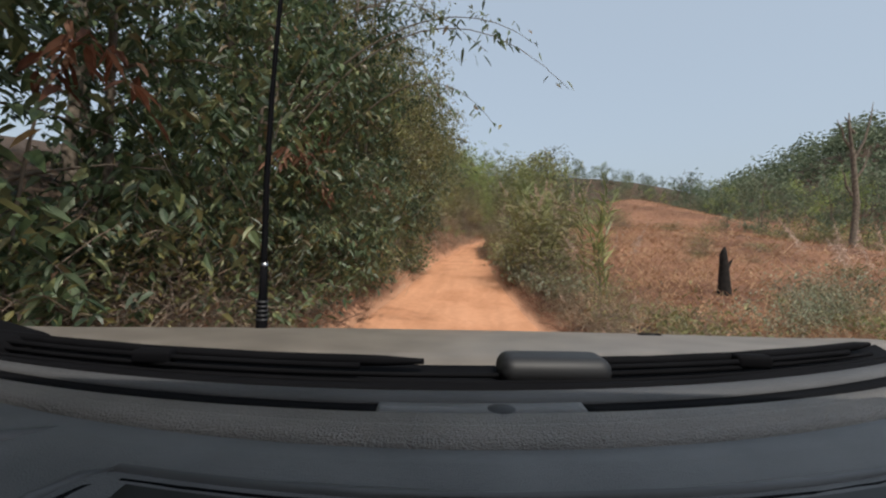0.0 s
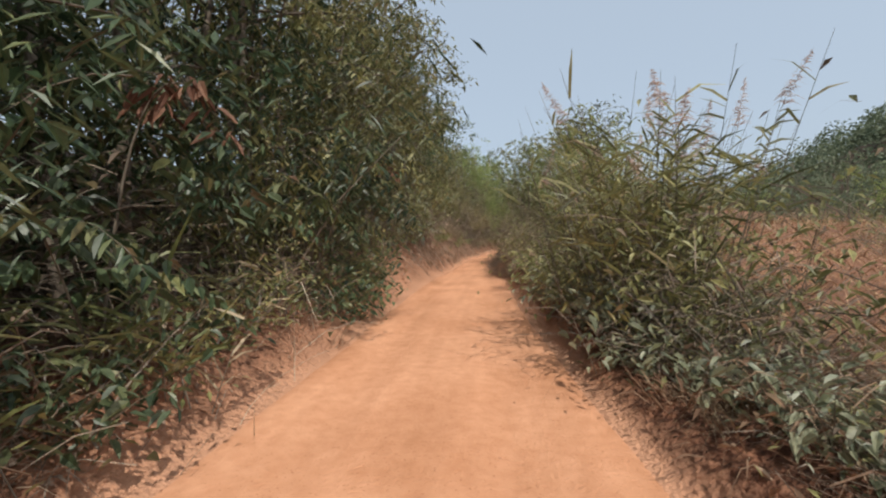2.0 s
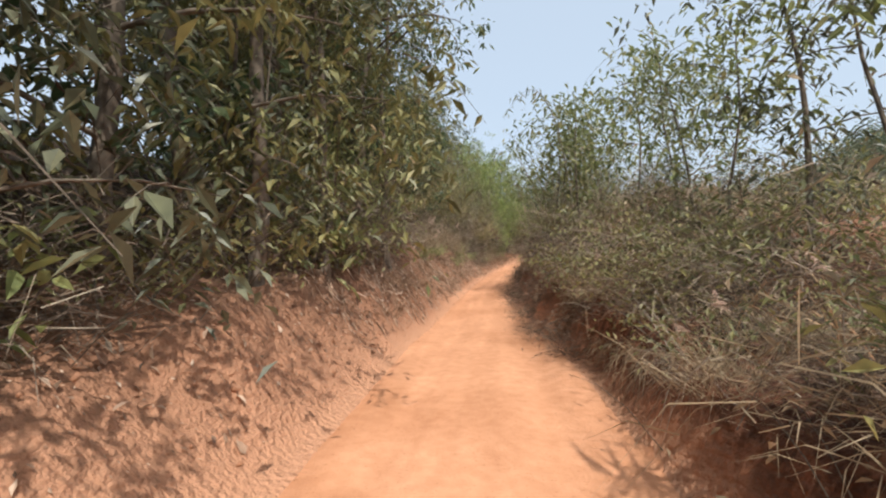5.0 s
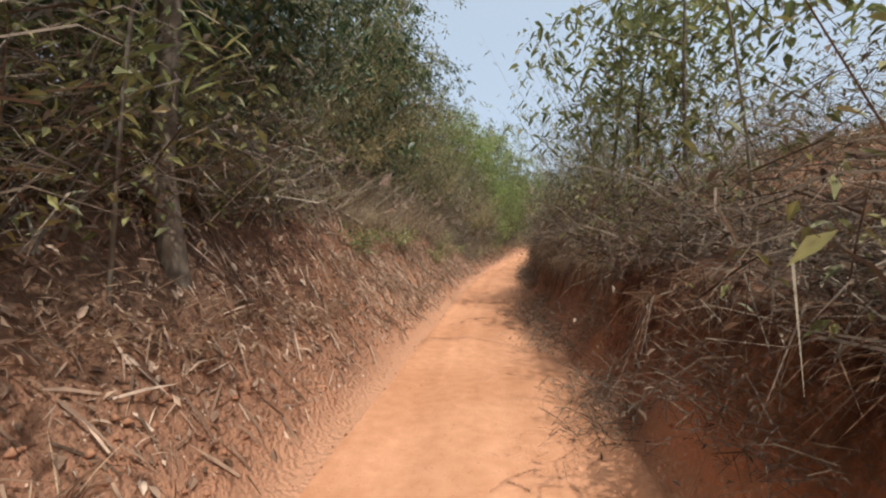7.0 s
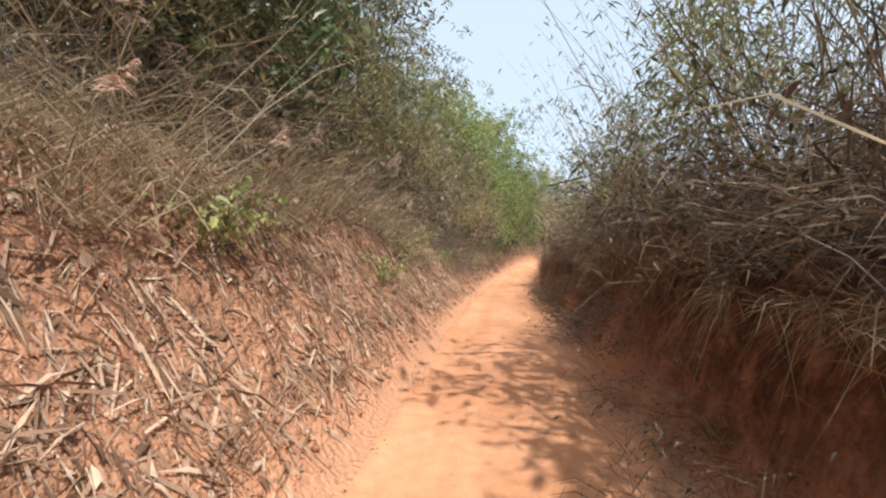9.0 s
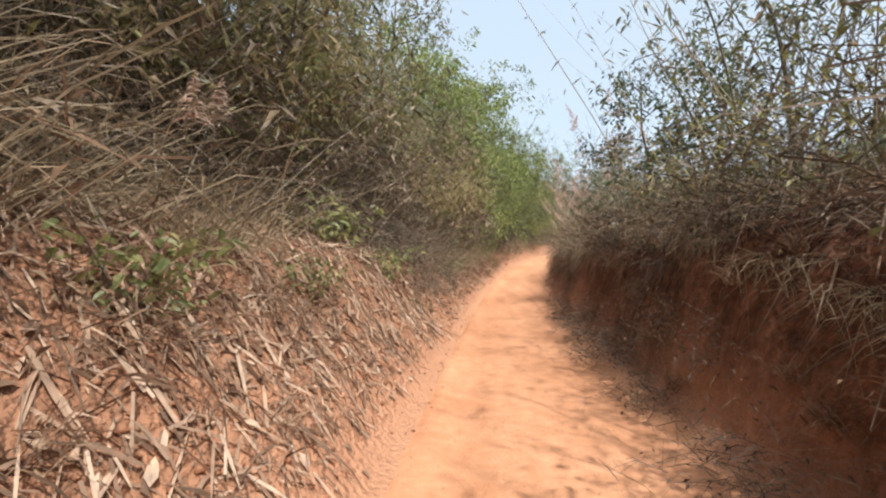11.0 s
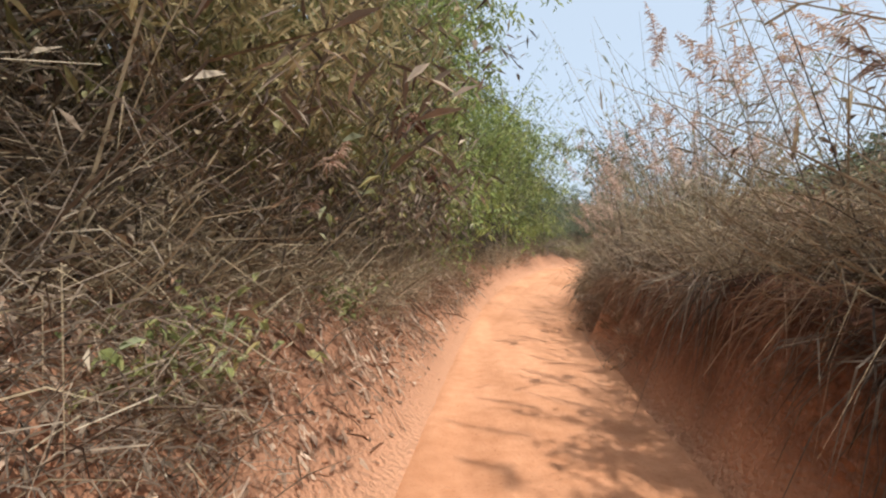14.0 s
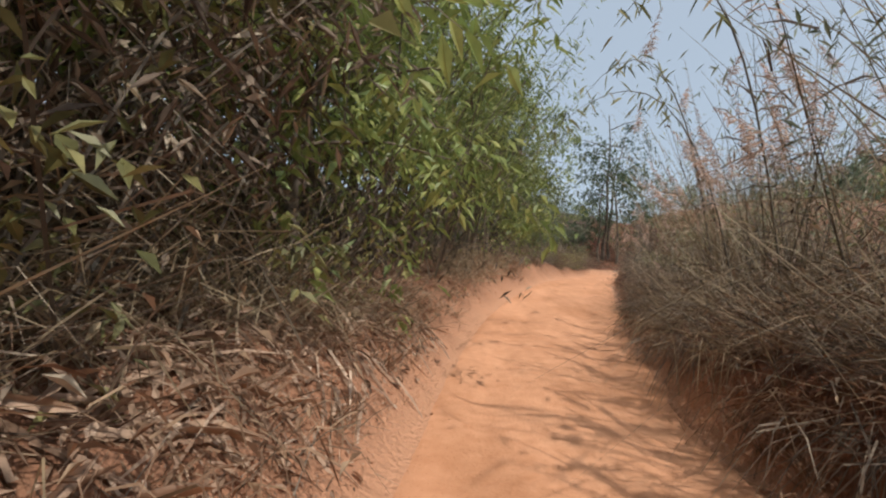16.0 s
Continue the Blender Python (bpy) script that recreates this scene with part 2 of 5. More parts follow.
def ground_z(x, y):
    x, y = np.asarray(x, float), np.asarray(y, float)
    g = level(y)
    wob = (fractal(x, y, 0.55, 3, 5) - 0.45) * 0.7
    ul = np.maximum(left_edge(y) - x + wob * 0.5, 0)
    notch = (fractal(x * 0.2, y, 0.7, 5, 63) - 0.45) * 0.4
    ur = np.maximum(x - right_edge(y) + wob * 0.6 + notch * np.clip((y - 18) / 8, 0, 1), 0)
    hl, hr = np.interp(y, BANK_Y, LEFT_H), np.interp(y, BANK_Y, RIGHT_H)
    hr = hr * (0.72 + 0.6 * fractal(x * 0.3, y, 0.5, 4, 41))
    run_l = 0.35 + 0.55 * hl
    bank_l = hl * np.clip(ul / run_l, 0, 1) ** 1.15
    slope_l = 0.42 * np.clip(ul - run_l, 0, 7) + 0.12 * np.clip(ul - run_l - 7, 0, 60)
    beyond = np.clip((112 - y) / 26, 0, 1)
    bank_l, slope_l = bank_l * beyond, slope_l * beyond
    run_r = 0.22 + 0.18 * hr
    bank_r = hr * np.clip(ur / run_r, 0, 1) ** 0.9
    slope_r = 0.22 * np.clip(ur - run_r, 0, 3) * np.clip((y - 14) / 10, 0, 1)
    mound = 1.5 * np.exp(-((x - 6) / 2.8) ** 2 - ((y - 37) / 7.0) ** 2) * np.clip(ur / 3, 0, 1)
    dip = -2.6 * np.clip((x - 14) / 24, 0, 1) * np.clip((75 - y) / 25, 0, 1)
    # the open field climbs to a crest with woods behind it
    inland = np.clip((ur - 2) / 10, 0, 1)
    rise = 7.2 * ease((y - 91 + 41 * inland) / (24 + 32 * inland)) * (1 - ease((x - 26) / 32)) * (1 - 0.7 * ease((y - 125) / 80))
    hill = 35 * np.exp(-((x - 150) / 85) ** 2 - ((y - 135) / 70) ** 2) * ease((x - 44) / 50)
    ridge = 46 * np.exp(-((x - 70) / 150) ** 2 - ((y - 360) / 75) ** 2)
    off = np.clip(np.maximum(ul, ur) / 0.5, 0, 1)
    rough = off * ((fractal(x, y, 1.3, 4, 9) - 0.47) * 0.42 + (fractal(x, y, 6.0, 3, 3) - 0.44) * 0.16)
    rough = rough / (1 + (np.abs(x - (left_edge(y) + right_edge(y)) / 2) / 9.0) ** 4)
    road = (1 - off) * ((fractal(x, y, 1.1, 3, 2) - 0.44) * 0.05)
    mid = x - (left_edge(y) + right_edge(y)) / 2
    ruts = -0.035 * (1 - off) * (np.exp(-((np.abs(mid) - 0.72) / 0.22) ** 2))
    return g + bank_l + bank_r + slope_l + slope_r + mound + dip + rise + hill + ridge + rough + road + ruts


# ---- mesh builders ----
def part(name, mesh, mat, parent=None, label="", kind=""):
    me = bpy.data.meshes.get(mesh) if isinstance(mesh, str) else mesh
    if mat is not None and not me.materials:
        me.materials.append(mat)
    ob = new(name, me)
    if parent is not None:
        ob.parent = parent
    return tagged(ob, label, kind=kind)


def islands(name, verts, pattern, smooth=False):
    """One mesh from many alike pieces: verts (pieces, k, 3), pattern (faces, corners)."""
    verts, pattern = np.asarray(verts, np.float32), np.asarray(pattern, np.int32)
    n, k = verts.shape[:2]
    faces = (np.arange(n, dtype=np.int32)[:, None, None] * k + pattern[None]).reshape(-1, pattern.shape[1])
    me = bpy.data.meshes.new(name)
    me.vertices.add(n * k)
    me.vertices.foreach_set("co", verts.reshape(-1))
    me.loops.add(faces.size)
    me.loops.foreach_set("vertex_index", faces.reshape(-1))
    me.polygons.add(len(faces))
    me.polygons.foreach_set("loop_start", np.arange(len(faces), dtype=np.int32) * faces.shape[1])
    me.polygons.foreach_set("use_smooth", np.full(len(faces), smooth))
    me.update(calc_edges=True)
    me.validate()
    return me


def unit(v):
    return v / np.maximum(np.linalg.norm(v, axis=-1, keepdims=True), 1e-6)


LEAF = ((0, 1, 2, 3), (0, 3, 4, 5))


def leaves(base, way, size, width=0.45, fold=0.18, droop=0.25):
    """Folded leaves of six corners: base (n, 3), way (n, 3), size (n,)."""
    n = len(base)
    d = unit(way)
    hint = unit(rng.normal(0, 0.55, (n, 3)) + (0, 0, 1))
    s = unit(np.cross(d, hint))
    u = np.cross(s, d)
    size = np.asarray(size)[:, None]
    w = size * width * 0.5
    down = np.array((0, 0, -1.0))
    p = [base,
         base + d * size * 0.30 + s * w + u * w * fold * 2,
         base + d * size * 0.68 + s * w * 0.75 + u * w * fold * 2 + down * size * droop * 0.35,
         base + d * size + down * size * droop,
         base + d * size * 0.68 - s * w * 0.75 + u * w * fold * 2 + down * size * droop * 0.35,
         base + d * size * 0.30 - s * w + u * w * fold * 2]
    return np.stack(p, 1)


KITE = ((0, 1, 2), (0, 2, 3))


def kites(base, way, size, width=0.45, fold=0.18, droop=0.25):
    """Small leaves of two folded halves."""
    v = leaves(base, way, size, width, fold, droop)
    return np.stack([v[:, 0], (v[:, 1] + v[:, 2]) / 2, v[:, 3], (v[:, 4] + v[:, 5]) / 2], 1)


BLADE = ((0, 1, 3, 2), (2, 3, 5, 4))


def blades(base, way, length, width, bend):
    """Long narrow blades that bow under their weight."""
    n = len(base)
    d = unit(way)
    s = unit(np.cross(d, unit(rng.normal(0, 1, (n, 3)))))
    length, width, bend = (np.broadcast_to(v, (n,))[:, None] for v in (length, width, bend))
    out = []
    for t, k in ((0, 0.8), (0.5, 1.0), (1.0, 0.1)):
        c = base + d * length * t + np.array((0, 0, -1.0)) * bend * length * t * t
        out += [c - s * width * k * 0.5, c + s * width * k * 0.5]
    return np.stack(out, 1)


TUBE = [(a * 3 + i, a * 3 + (i + 1) % 3, (a + 1) * 3 + (i + 1) % 3, (a + 1) * 3 + i) for a in range(3) for i in range(3)]


def canes(base, way, length, radius, bend, side=None):
    """Thin three-sided stems of three segments; also gives points along them."""
    n = len(base)
    d = unit(way)
    a = unit(np.cross(d, (0.31, 0.77, 0.2)))
    b = np.cross(d, a)
    length, radius, bend = (np.broadcast_to(v, (n,))[:, None] for v in (length, radius, bend))
    lean = np.array((0, 0, -1.0)) if side is None else side
    rings, line = [], []
    for t in (0, 0.34, 0.67, 1.0):
        c = base + d * length * t + lean * bend * length * t * t
        line.append(c)
        r = radius * (1 - 0.75 * t)
        rings += [c + r * (a * math.cos(q) + b * math.sin(q)) for q in (0, 2.094, 4.189)]
    return np.stack(rings, 1), np.stack(line, 1)


def along(lines, f):
    """Points at the shares f (n, 1) of the bowed lines (n, 4, 3)."""
    q = np.clip(f, 0, 0.999) * 3
    k = q.astype(int)
    a, b = (np.take_along_axis(lines, (k + j)[:, :, None], 1)[:, 0] for j in (0, 1))
    return a * (1 - (q - k)) + b * (q - k)


def tube(name, points, radii, sides=7):
    """A tapered round limb along a line of points."""
    points = [Vector(p) for p in points]
    v, f = [], []
    for i, p in enumerate(points):
        d = (points[min(i + 1, len(points) - 1)] - points[max(i - 1, 0)]).normalized()
        a = d.orthogonal().normalized()
        b = d.cross(a)
        for k in range(sides):
            q = 2 * math.pi * k / sides
            r = radii[i] * (1 + 0.12 * math.sin(3 * q + i))
            v.append(p + r * (a * math.cos(q) + b * math.sin(q)))
        if i:
            f += [((i - 1) * sides + k, (i - 1) * sides + (k + 1) % sides, i * sides + (k + 1) % sides, i * sides + k) for k in range(sides)]
    f.append(tuple(range(len(v) - sides, len(v))))
    me = bpy.data.meshes.new(name)
    me.from_pydata(v, [], f)
    me.polygons.foreach_set("use_smooth", [True] * len(f))
    return me


def empty(name, label, category, group=""):
    return tagged(new(name), label, category, group)


def direction(n, up=0.0, spread=1.0):
    a = rng.uniform(0, 2 * np.pi, n)
    return unit(np.stack([np.cos(a) * spread, np.sin(a) * spread, np.full(n, up) + rng.normal(0, 0.2, n)], 1))


# ---- plants: each is built once below the ground's far edge and then copied ----
HOLD = pose(0, -400, -60)


def tree(label, mat, height, reach, count, leaf, low=0.12, bark=BARK, droop=0.5, width=0.42, limbs=9, stout=0.6, twigs=True, bunches=12):
    """A tree with leaves from low on its height up, in clumps at the ends of drooping twigs."""
    t = empty("tree", label, "tree")
    lean = rng.normal(0, 0.04, 2)
    line = [(lean[0] * z * (z / height) * 3 + 0.08 * math.sin(z * 1.7), lean[1] * z * 3 * (z / height), z) for z in np.linspace(-0.3, height * 0.88, 8)]
    thick = (height * 0.011 + 0.02) * stout
    part("trunk", tube("trunk", line, [thick * (1.35 - 1.1 * i / 7) for i in range(8)]), bark, t)
    ends = []
    for k in range(limbs):
        h = height * (low + (0.9 - low) * (k + 0.5) / limbs)
        a = k * 2.4 + rng.uniform(-0.4, 0.4)
        r = reach * math.sqrt(max(0.15, 1 - ((h / height - 0.45) / 0.62) ** 2)) * rng.uniform(0.75, 1.1)
        i = min(6, int(7 * h / (height * 0.88)))
        p0 = np.array(line[i]) + (0, 0, max(0, h - line[i][2]) * 0.6)
        p = [p0 + np.array((math.cos(a) * r * q, math.sin(a) * r * q, r * (0.45 * q - 0.35 * q * q))) for q in (0, 0.33, 0.66, 1.0)]
        part("limb", tube("limb", p, [thick * 0.42, thick * 0.32, thick * 0.2, thick * 0.07], 5), bark, t)
        ends.append(np.array(p))
    ends = np.array(ends)
    clumps = bunches * limbs
    pick = rng.integers(0, limbs, clumps)
    q = rng.uniform(0.25, 1.05, clumps)[:, None]
    c = ends[pick, 0] * (1 - q) + ends[pick, 3] * q + rng.normal(0, 1, (clumps, 3)) * (reach * 0.17, reach * 0.17, height * 0.055)
    big = 0.185 < leaf < 0.3
    shape = leaves if big else kites
    tw, tl = canes(c, direction(clumps, -0.15), rng.uniform(0.4, 1.0, clumps), 0.008, rng.uniform(0.25, 0.8, clumps))
    per = max(3, count // clumps)
    spot = np.repeat(np.arange(clumps), per)
    f = rng.uniform(0.1, 1.0, len(spot))[:, None]
    base = along(tl[spot], f) + rng.normal(0, leaf * 0.55, (len(spot), 3))
    way = direction(len(spot), -droop)
    part("crown", islands("crown", shape(base, way, leaf * rng.uniform(0.6, 1.3, len(spot)), width), LEAF if big else KITE), mat, t, kind="stuff")
    if twigs:
        part("twig", islands("twig", tw[::3], TUBE), bark, t, kind="stuff")
    t.matrix_basis = HOLD
    return t


def bush(label, mat, height, reach, count, leaf, width=0.45, stems=14, stem=CANE):
    t = empty("bush", label, "bush")
    base = rng.normal(0, reach * 0.16, (stems, 3)) * (1, 1, 0) + (0, 0, -0.1)
    st, line = canes(base, direction(stems, 1.5), height * rng.uniform(0.7, 1.1, stems), 0.014, 0.22)
    part("stem", islands("stem", st, TUBE), stem, t, kind="stuff")
    spot = rng.integers(0, stems, count)
    f = rng.uniform(0.12, 1.0, count)[:, None] * 3
    k = np.minimum(f.astype(int), 2)
    along = np.take_along_axis(line[spot], k[:, :, None], 1)[:, 0] * (1 - (f - k)) + np.take_along_axis(line[spot], k[:, :, None] + 1, 1)[:, 0] * (f - k)
    p = along + rng.normal(0, 1, (count, 3)) * (reach * 0.25, reach * 0.25, height * 0.05)
    shape, faces = (leaves, LEAF) if leaf > 0.16 else (kites, KITE)
    part("foliage", islands("foliage", shape(p, direction(count, -0.35), leaf * rng.uniform(0.5, 1.3, count), width), faces), mat, t, kind="stuff")
    t.matrix_basis = HOLD
    return t


def bamboo(label, mat, height, culms, count, leaf=0.17, spread=0.45, bow=0.35, cane=CANE, thick=1.0):
    t = empty("bamboo_clump", label, "bamboo")
    base = rng.normal(0, spread, (culms, 3)) * (1, 1, 0) + (0, 0, -0.2)
    st, line = canes(base, direction(culms, 2.3), height * rng.uniform(0.65, 1.15, culms), thick * rng.uniform(0.010, 0.022, culms), bow * rng.uniform(0.3, 1.3, culms))
    part("culm", islands("culm", st, TUBE), cane, t, kind="stuff")
    spot = rng.integers(0, culms, count)
    f = rng.uniform(0.3, 1.0, count)[:, None] ** 0.8 * 2.999
    k = f.astype(int)
    along = np.take_along_axis(line[spot], k[:, :, None], 1)[:, 0] * (1 - (f - k)) + np.take_along_axis(line[spot], k[:, :, None] + 1, 1)[:, 0] * (f - k)
    p = along + rng.normal(0, 0.16, (count, 3))
    part("foliage", islands("foliage", kites(p, direction(count, -0.55), leaf * rng.uniform(0.6, 1.3, count), 0.2, 0.1, 0.15), KITE), mat, t, kind="stuff")
    t.matrix_basis = HOLD
    return t


def reeds(label, mat, height, stems, plumes, blade=0.9, per=7):
    t = empty("reed_clump", label, "reeds")
    base = rng.normal(0, 0.32, (stems, 3)) * (1, 1, 0) + (0, 0, -0.15)
    tall = height * rng.uniform(0.6, 1.05, stems)
    st, line = canes(base, direction(stems, 3.2), tall, 0.008, 0.10)
    part("stem", islands("stem", st, TUBE), CANE, t, kind="stuff")
    n = stems * per
    spot = rng.integers(0, stems, n)
    f = rng.uniform(0.15, 0.92, n)[:, None] * 3
    k = np.minimum(f.astype(int), 2)
    p = np.take_along_axis(line[spot], k[:, :, None], 1)[:, 0] * (1 - (f - k)) + np.take_along_axis(line[spot], k[:, :, None] + 1, 1)[:, 0] * (f - k)
    part("blade", islands("blade", blades(p, direction(n, 0.75), blade * rng.uniform(0.5, 1.2, n), 0.028, rng.uniform(0.1, 0.6, n)), BLADE), mat, t, kind="stuff")
    for i in range(plumes):
        top = line[i, 3]
        m = 100
        q = rng.uniform(0, 1, m)[:, None]
        a = rng.uniform(0, 6.28)
        axis = np.array((0.22 * math.cos(a), 0.22 * math.sin(a), 0.6)) * rng.uniform(0.75, 1.15)
        fl = blades(top + axis * q - (0, 0, 0.03) - np.array((0, 0, 0.12)) * q * q, direction(m, 0.6), 0.17 * (1.12 - q[:, 0]), 0.011, 0.7)
        part("plume", islands("plume", fl, BLADE), PLUME, t, "feathery pinkish-brown seed plume", "stuff")
    t.matrix_basis = HOLD
    return t


def brush(label, mat, height, reach, count, leafy=0, leafmat=OLIVE, name="dry_brush"):
    """A tangle of dead grass, twigs and curled leaves."""
    t = empty(name, label, "dry brush")
    base = rng.normal(0, 1, (count, 3)) * (reach * 0.33, reach * 0.33, 0) + np.abs(rng.normal(0, 1, (count, 1))) * (0, 0, height * 0.30)
    part("dead_grass", islands("dead_grass", blades(base, direction(count, 0.7), height * rng.uniform(0.15, 0.6, count), rng.uniform(0.005, 0.017, count), rng.uniform(0.1, 1.1, count)), BLADE), mat, t, kind="stuff")
    n = max(8, count // 20)
    b2 = rng.normal(0, reach * 0.3, (n, 3)) * (1, 1, 0) - (0, 0, 0.1)
    st, line = canes(b2, direction(n, 1.2), height * rng.uniform(0.5, 1.2, n), 0.006, rng.uniform(0, 0.5, n))
    part("twig", islands("twig", st, TUBE), CANE, t, kind="stuff")
    m = count // 3
    p = rng.normal(0, 1, (m, 3)) * (reach * 0.36, reach * 0.36, 0) + np.abs(rng.normal(0, 1, (m, 1))) * (0, 0, height * 0.42)
    part("dead_leaf", islands("dead_leaf", kites(p, direction(m, -0.5), rng.uniform(0.05, 0.15, m), 0.4, 0.4), KITE), mat, t, kind="stuff")
    if leafy:
        p = rng.normal(0, 1, (leafy, 3)) * (reach * 0.36, reach * 0.36, height * 0.22) + (0, 0, height * 0.55)
        part("foliage", islands("foliage", kites(p, direction(leafy, -0.4), 0.12 * rng.uniform(0.6, 1.4, leafy), 0.42), KITE), leafmat, t, kind="stuff")
    t.matrix_basis = HOLD
    return t


def hanging_grass(label, mat, count):
    """Dead grass and roots that hang from the lip of the cut bank."""
    t = empty("hanging_grass", label, "dry grass")
    base = rng.normal(0, 1, (count, 3)) * (0.06, 0.30, 0.05)
    way = np.stack([rng.normal(-0.55, 0.3, count), rng.normal(0, 0.5, count), rng.normal(0.1, 0.45, count)], 1)
    part("blade", islands("blade", blades(base, unit(way), rng.uniform(0.2, 0.75, count), rng.uniform(0.004, 0.013, count), rng.uniform(0.5, 1.3, count)), BLADE), mat, t, kind="stuff")
    st, line = canes(rng.normal(0, 1, (9, 3)) * (0.04, 0.3, 0.05), unit(np.stack([rng.normal(-0.3, 0.15, 9), rng.normal(0, 0.3, 9), rng.uniform(-1.2, -0.5, 9)], 1)), rng.uniform(0.3, 0.9, 9), 0.005, 0.2)
    part("root", islands("root", st, TUBE), CANE, t, kind="stuff")
    t.matrix_basis = HOLD
    return t


def frond_shrub(label, mat, height, fronds):
    """A shrub with long bowed fronds of paired drooping leaflets."""
    t = empty("frond_shrub", label, "shrub")
    st, line = canes(np.array([(0, 0, -0.1)]), direction(1, 3.0), np.array([height]), 0.018, 0.1)
    part("stem", islands("stem", st, TUBE), CANE, t)
    for k in range(fronds):
        a = k * 2.4 + rng.uniform(-0.4, 0.4)
        root = line[0, 2] + (line[0, 3] - line[0, 2]) * rng.uniform(0, 1)
        out = np.array((math.cos(a), math.sin(a), 0))
        long = rng.uniform(0.8, 1.25)
        curve = lambda q: root + out * long * q + np.array((0, 0, 0.35 * long * q - 0.75 * long * q * q))
        frond = part("rachis", tube("rachis", [curve(q) for q in (0, 0.25, 0.5, 0.75, 1)], [0.006, 0.005, 0.004, 0.003, 0.002], 4), CANE, t)
        q = np.repeat(np.linspace(0.15, 1.0, 13), 2)
        side = np.cross(out, (0, 0, 1.0)) * np.tile((1.0, -1.0), 13)[:, None]
        way = unit(side + out * 0.45 + np.array((0, 0, -0.75)) + rng.normal(0, 0.12, (26, 3)))
        part("leaflet", islands("leaflet", leaves(np.array([curve(v) for v in q]), way, 0.19 * rng.uniform(0.75, 1.15, 26) * (1.1 - 0.45 * q), 0.38, 0.15, 0.25), LEAF), mat, frond, kind="stuff")
    t.matrix_basis = HOLD
    return t


def giant_reed(label, mat, height, stems, blade):
    """Stout upright reed canes with stiff narrow blades in two ranks."""
    t = empty("giant_reed", label, "giant reed")
    base = rng.normal(0, 0.16, (stems, 3)) * (1, 1, 0) + (0, 0, -0.15)
    st, line = canes(base, direction(stems, 7.0), height * rng.uniform(0.68, 0.9, stems), 0.014, 0.05)
    for i in range(stems):
        part("cane", islands("cane", st[i:i + 1], TUBE), SAGE, t)
        n = 26
        q = np.linspace(0.2, 0.99, n)[:, None] ** 0.6 * 2.999
        k = q.astype(int)[:, 0]
        p = line[i, k] * (1 - (q - k[:, None])) + line[i, k + 1] * (q - k[:, None])
        a = rng.uniform(0, 3.1) + np.pi * (np.arange(n) % 2) + rng.normal(0, 0.25, n)
        w = np.stack([np.cos(a), np.sin(a), rng.uniform(0.25, 1.7, n)], 1)
        part("blade", islands("blade", blades(p, unit(w), blade * rng.uniform(0.6, 1.15, n), 0.036, rng.uniform(0.0, 0.25, n)), BLADE), mat, t, kind="stuff")
    t.matrix_basis = HOLD
    return t


def fine_grass(label, height, count, plumes):
    """Tall feathery dry grass, bowed at the top, with a few thin plumes."""
    t = empty("feather_grass", label, "dry grass")
    base = rng.normal(0, 0.28, (count, 3)) * (1, 1, 0) - (0, 0, 0.05)
    part("blade", islands("blade", blades(base, direction(count, 1.15), height * rng.uniform(0.45, 1.1, count), rng.uniform(0.004, 0.010, count), rng.uniform(0.1, 0.9, count)), BLADE), STRAW, t, kind="stuff")
    for i in range(plumes):
        m = 70
        st, line = canes(rng.normal(0, 0.15, (1, 3)) * (1, 1, 0), direction(1, 2.6), np.array([height * rng.uniform(1.0, 1.35)]), 0.004, 0.3)
        part("stalk", islands("stalk", st, TUBE), STRAW, t)
        q = rng.uniform(0, 1, m)[:, None]
        fl = blades(line[0, 2] * (1 - q) + line[0, 3] * q, direction(m, 0.3), 0.15 * (1.1 - q[:, 0]), 0.012, 0.7)
        part("plume", islands("plume", fl, BLADE), PLUME, t, "thin pinkish-tan seed plume", "stuff")
    t.matrix_basis = HOLD
    return t


def tuft(label, mat, height, count):
    t = empty("grass_tuft", label, "grass tuft")
    base = rng.normal(0, 0.10, (count, 3)) * (1, 1, 0) - (0, 0, 0.05)
    part("blade", islands("blade", blades(base, direction(count, 1.3), height * rng.uniform(0.4, 1.1, count), 0.012, rng.uniform(0.1, 0.7, count)), BLADE), mat, t, kind="stuff")
    t.matrix_basis = HOLD
    return t


def sticks(label, count, length):
    t = empty("dead_canes", label, "dead canes")
    base = rng.normal(0, 0.35, (count, 3)) * (1, 1, 0) - (0, 0, 0.1)
    for i in range(count):
        st, _ = canes(base[i:i + 1], direction(1, 1.1), length * rng.uniform(0.5, 1.2, 1), 0.007, rng.uniform(-0.1, 0.6, 1))
        part("cane", islands("cane", st, TUBE), PALE, t)
    t.matrix_basis = HOLD
    return t


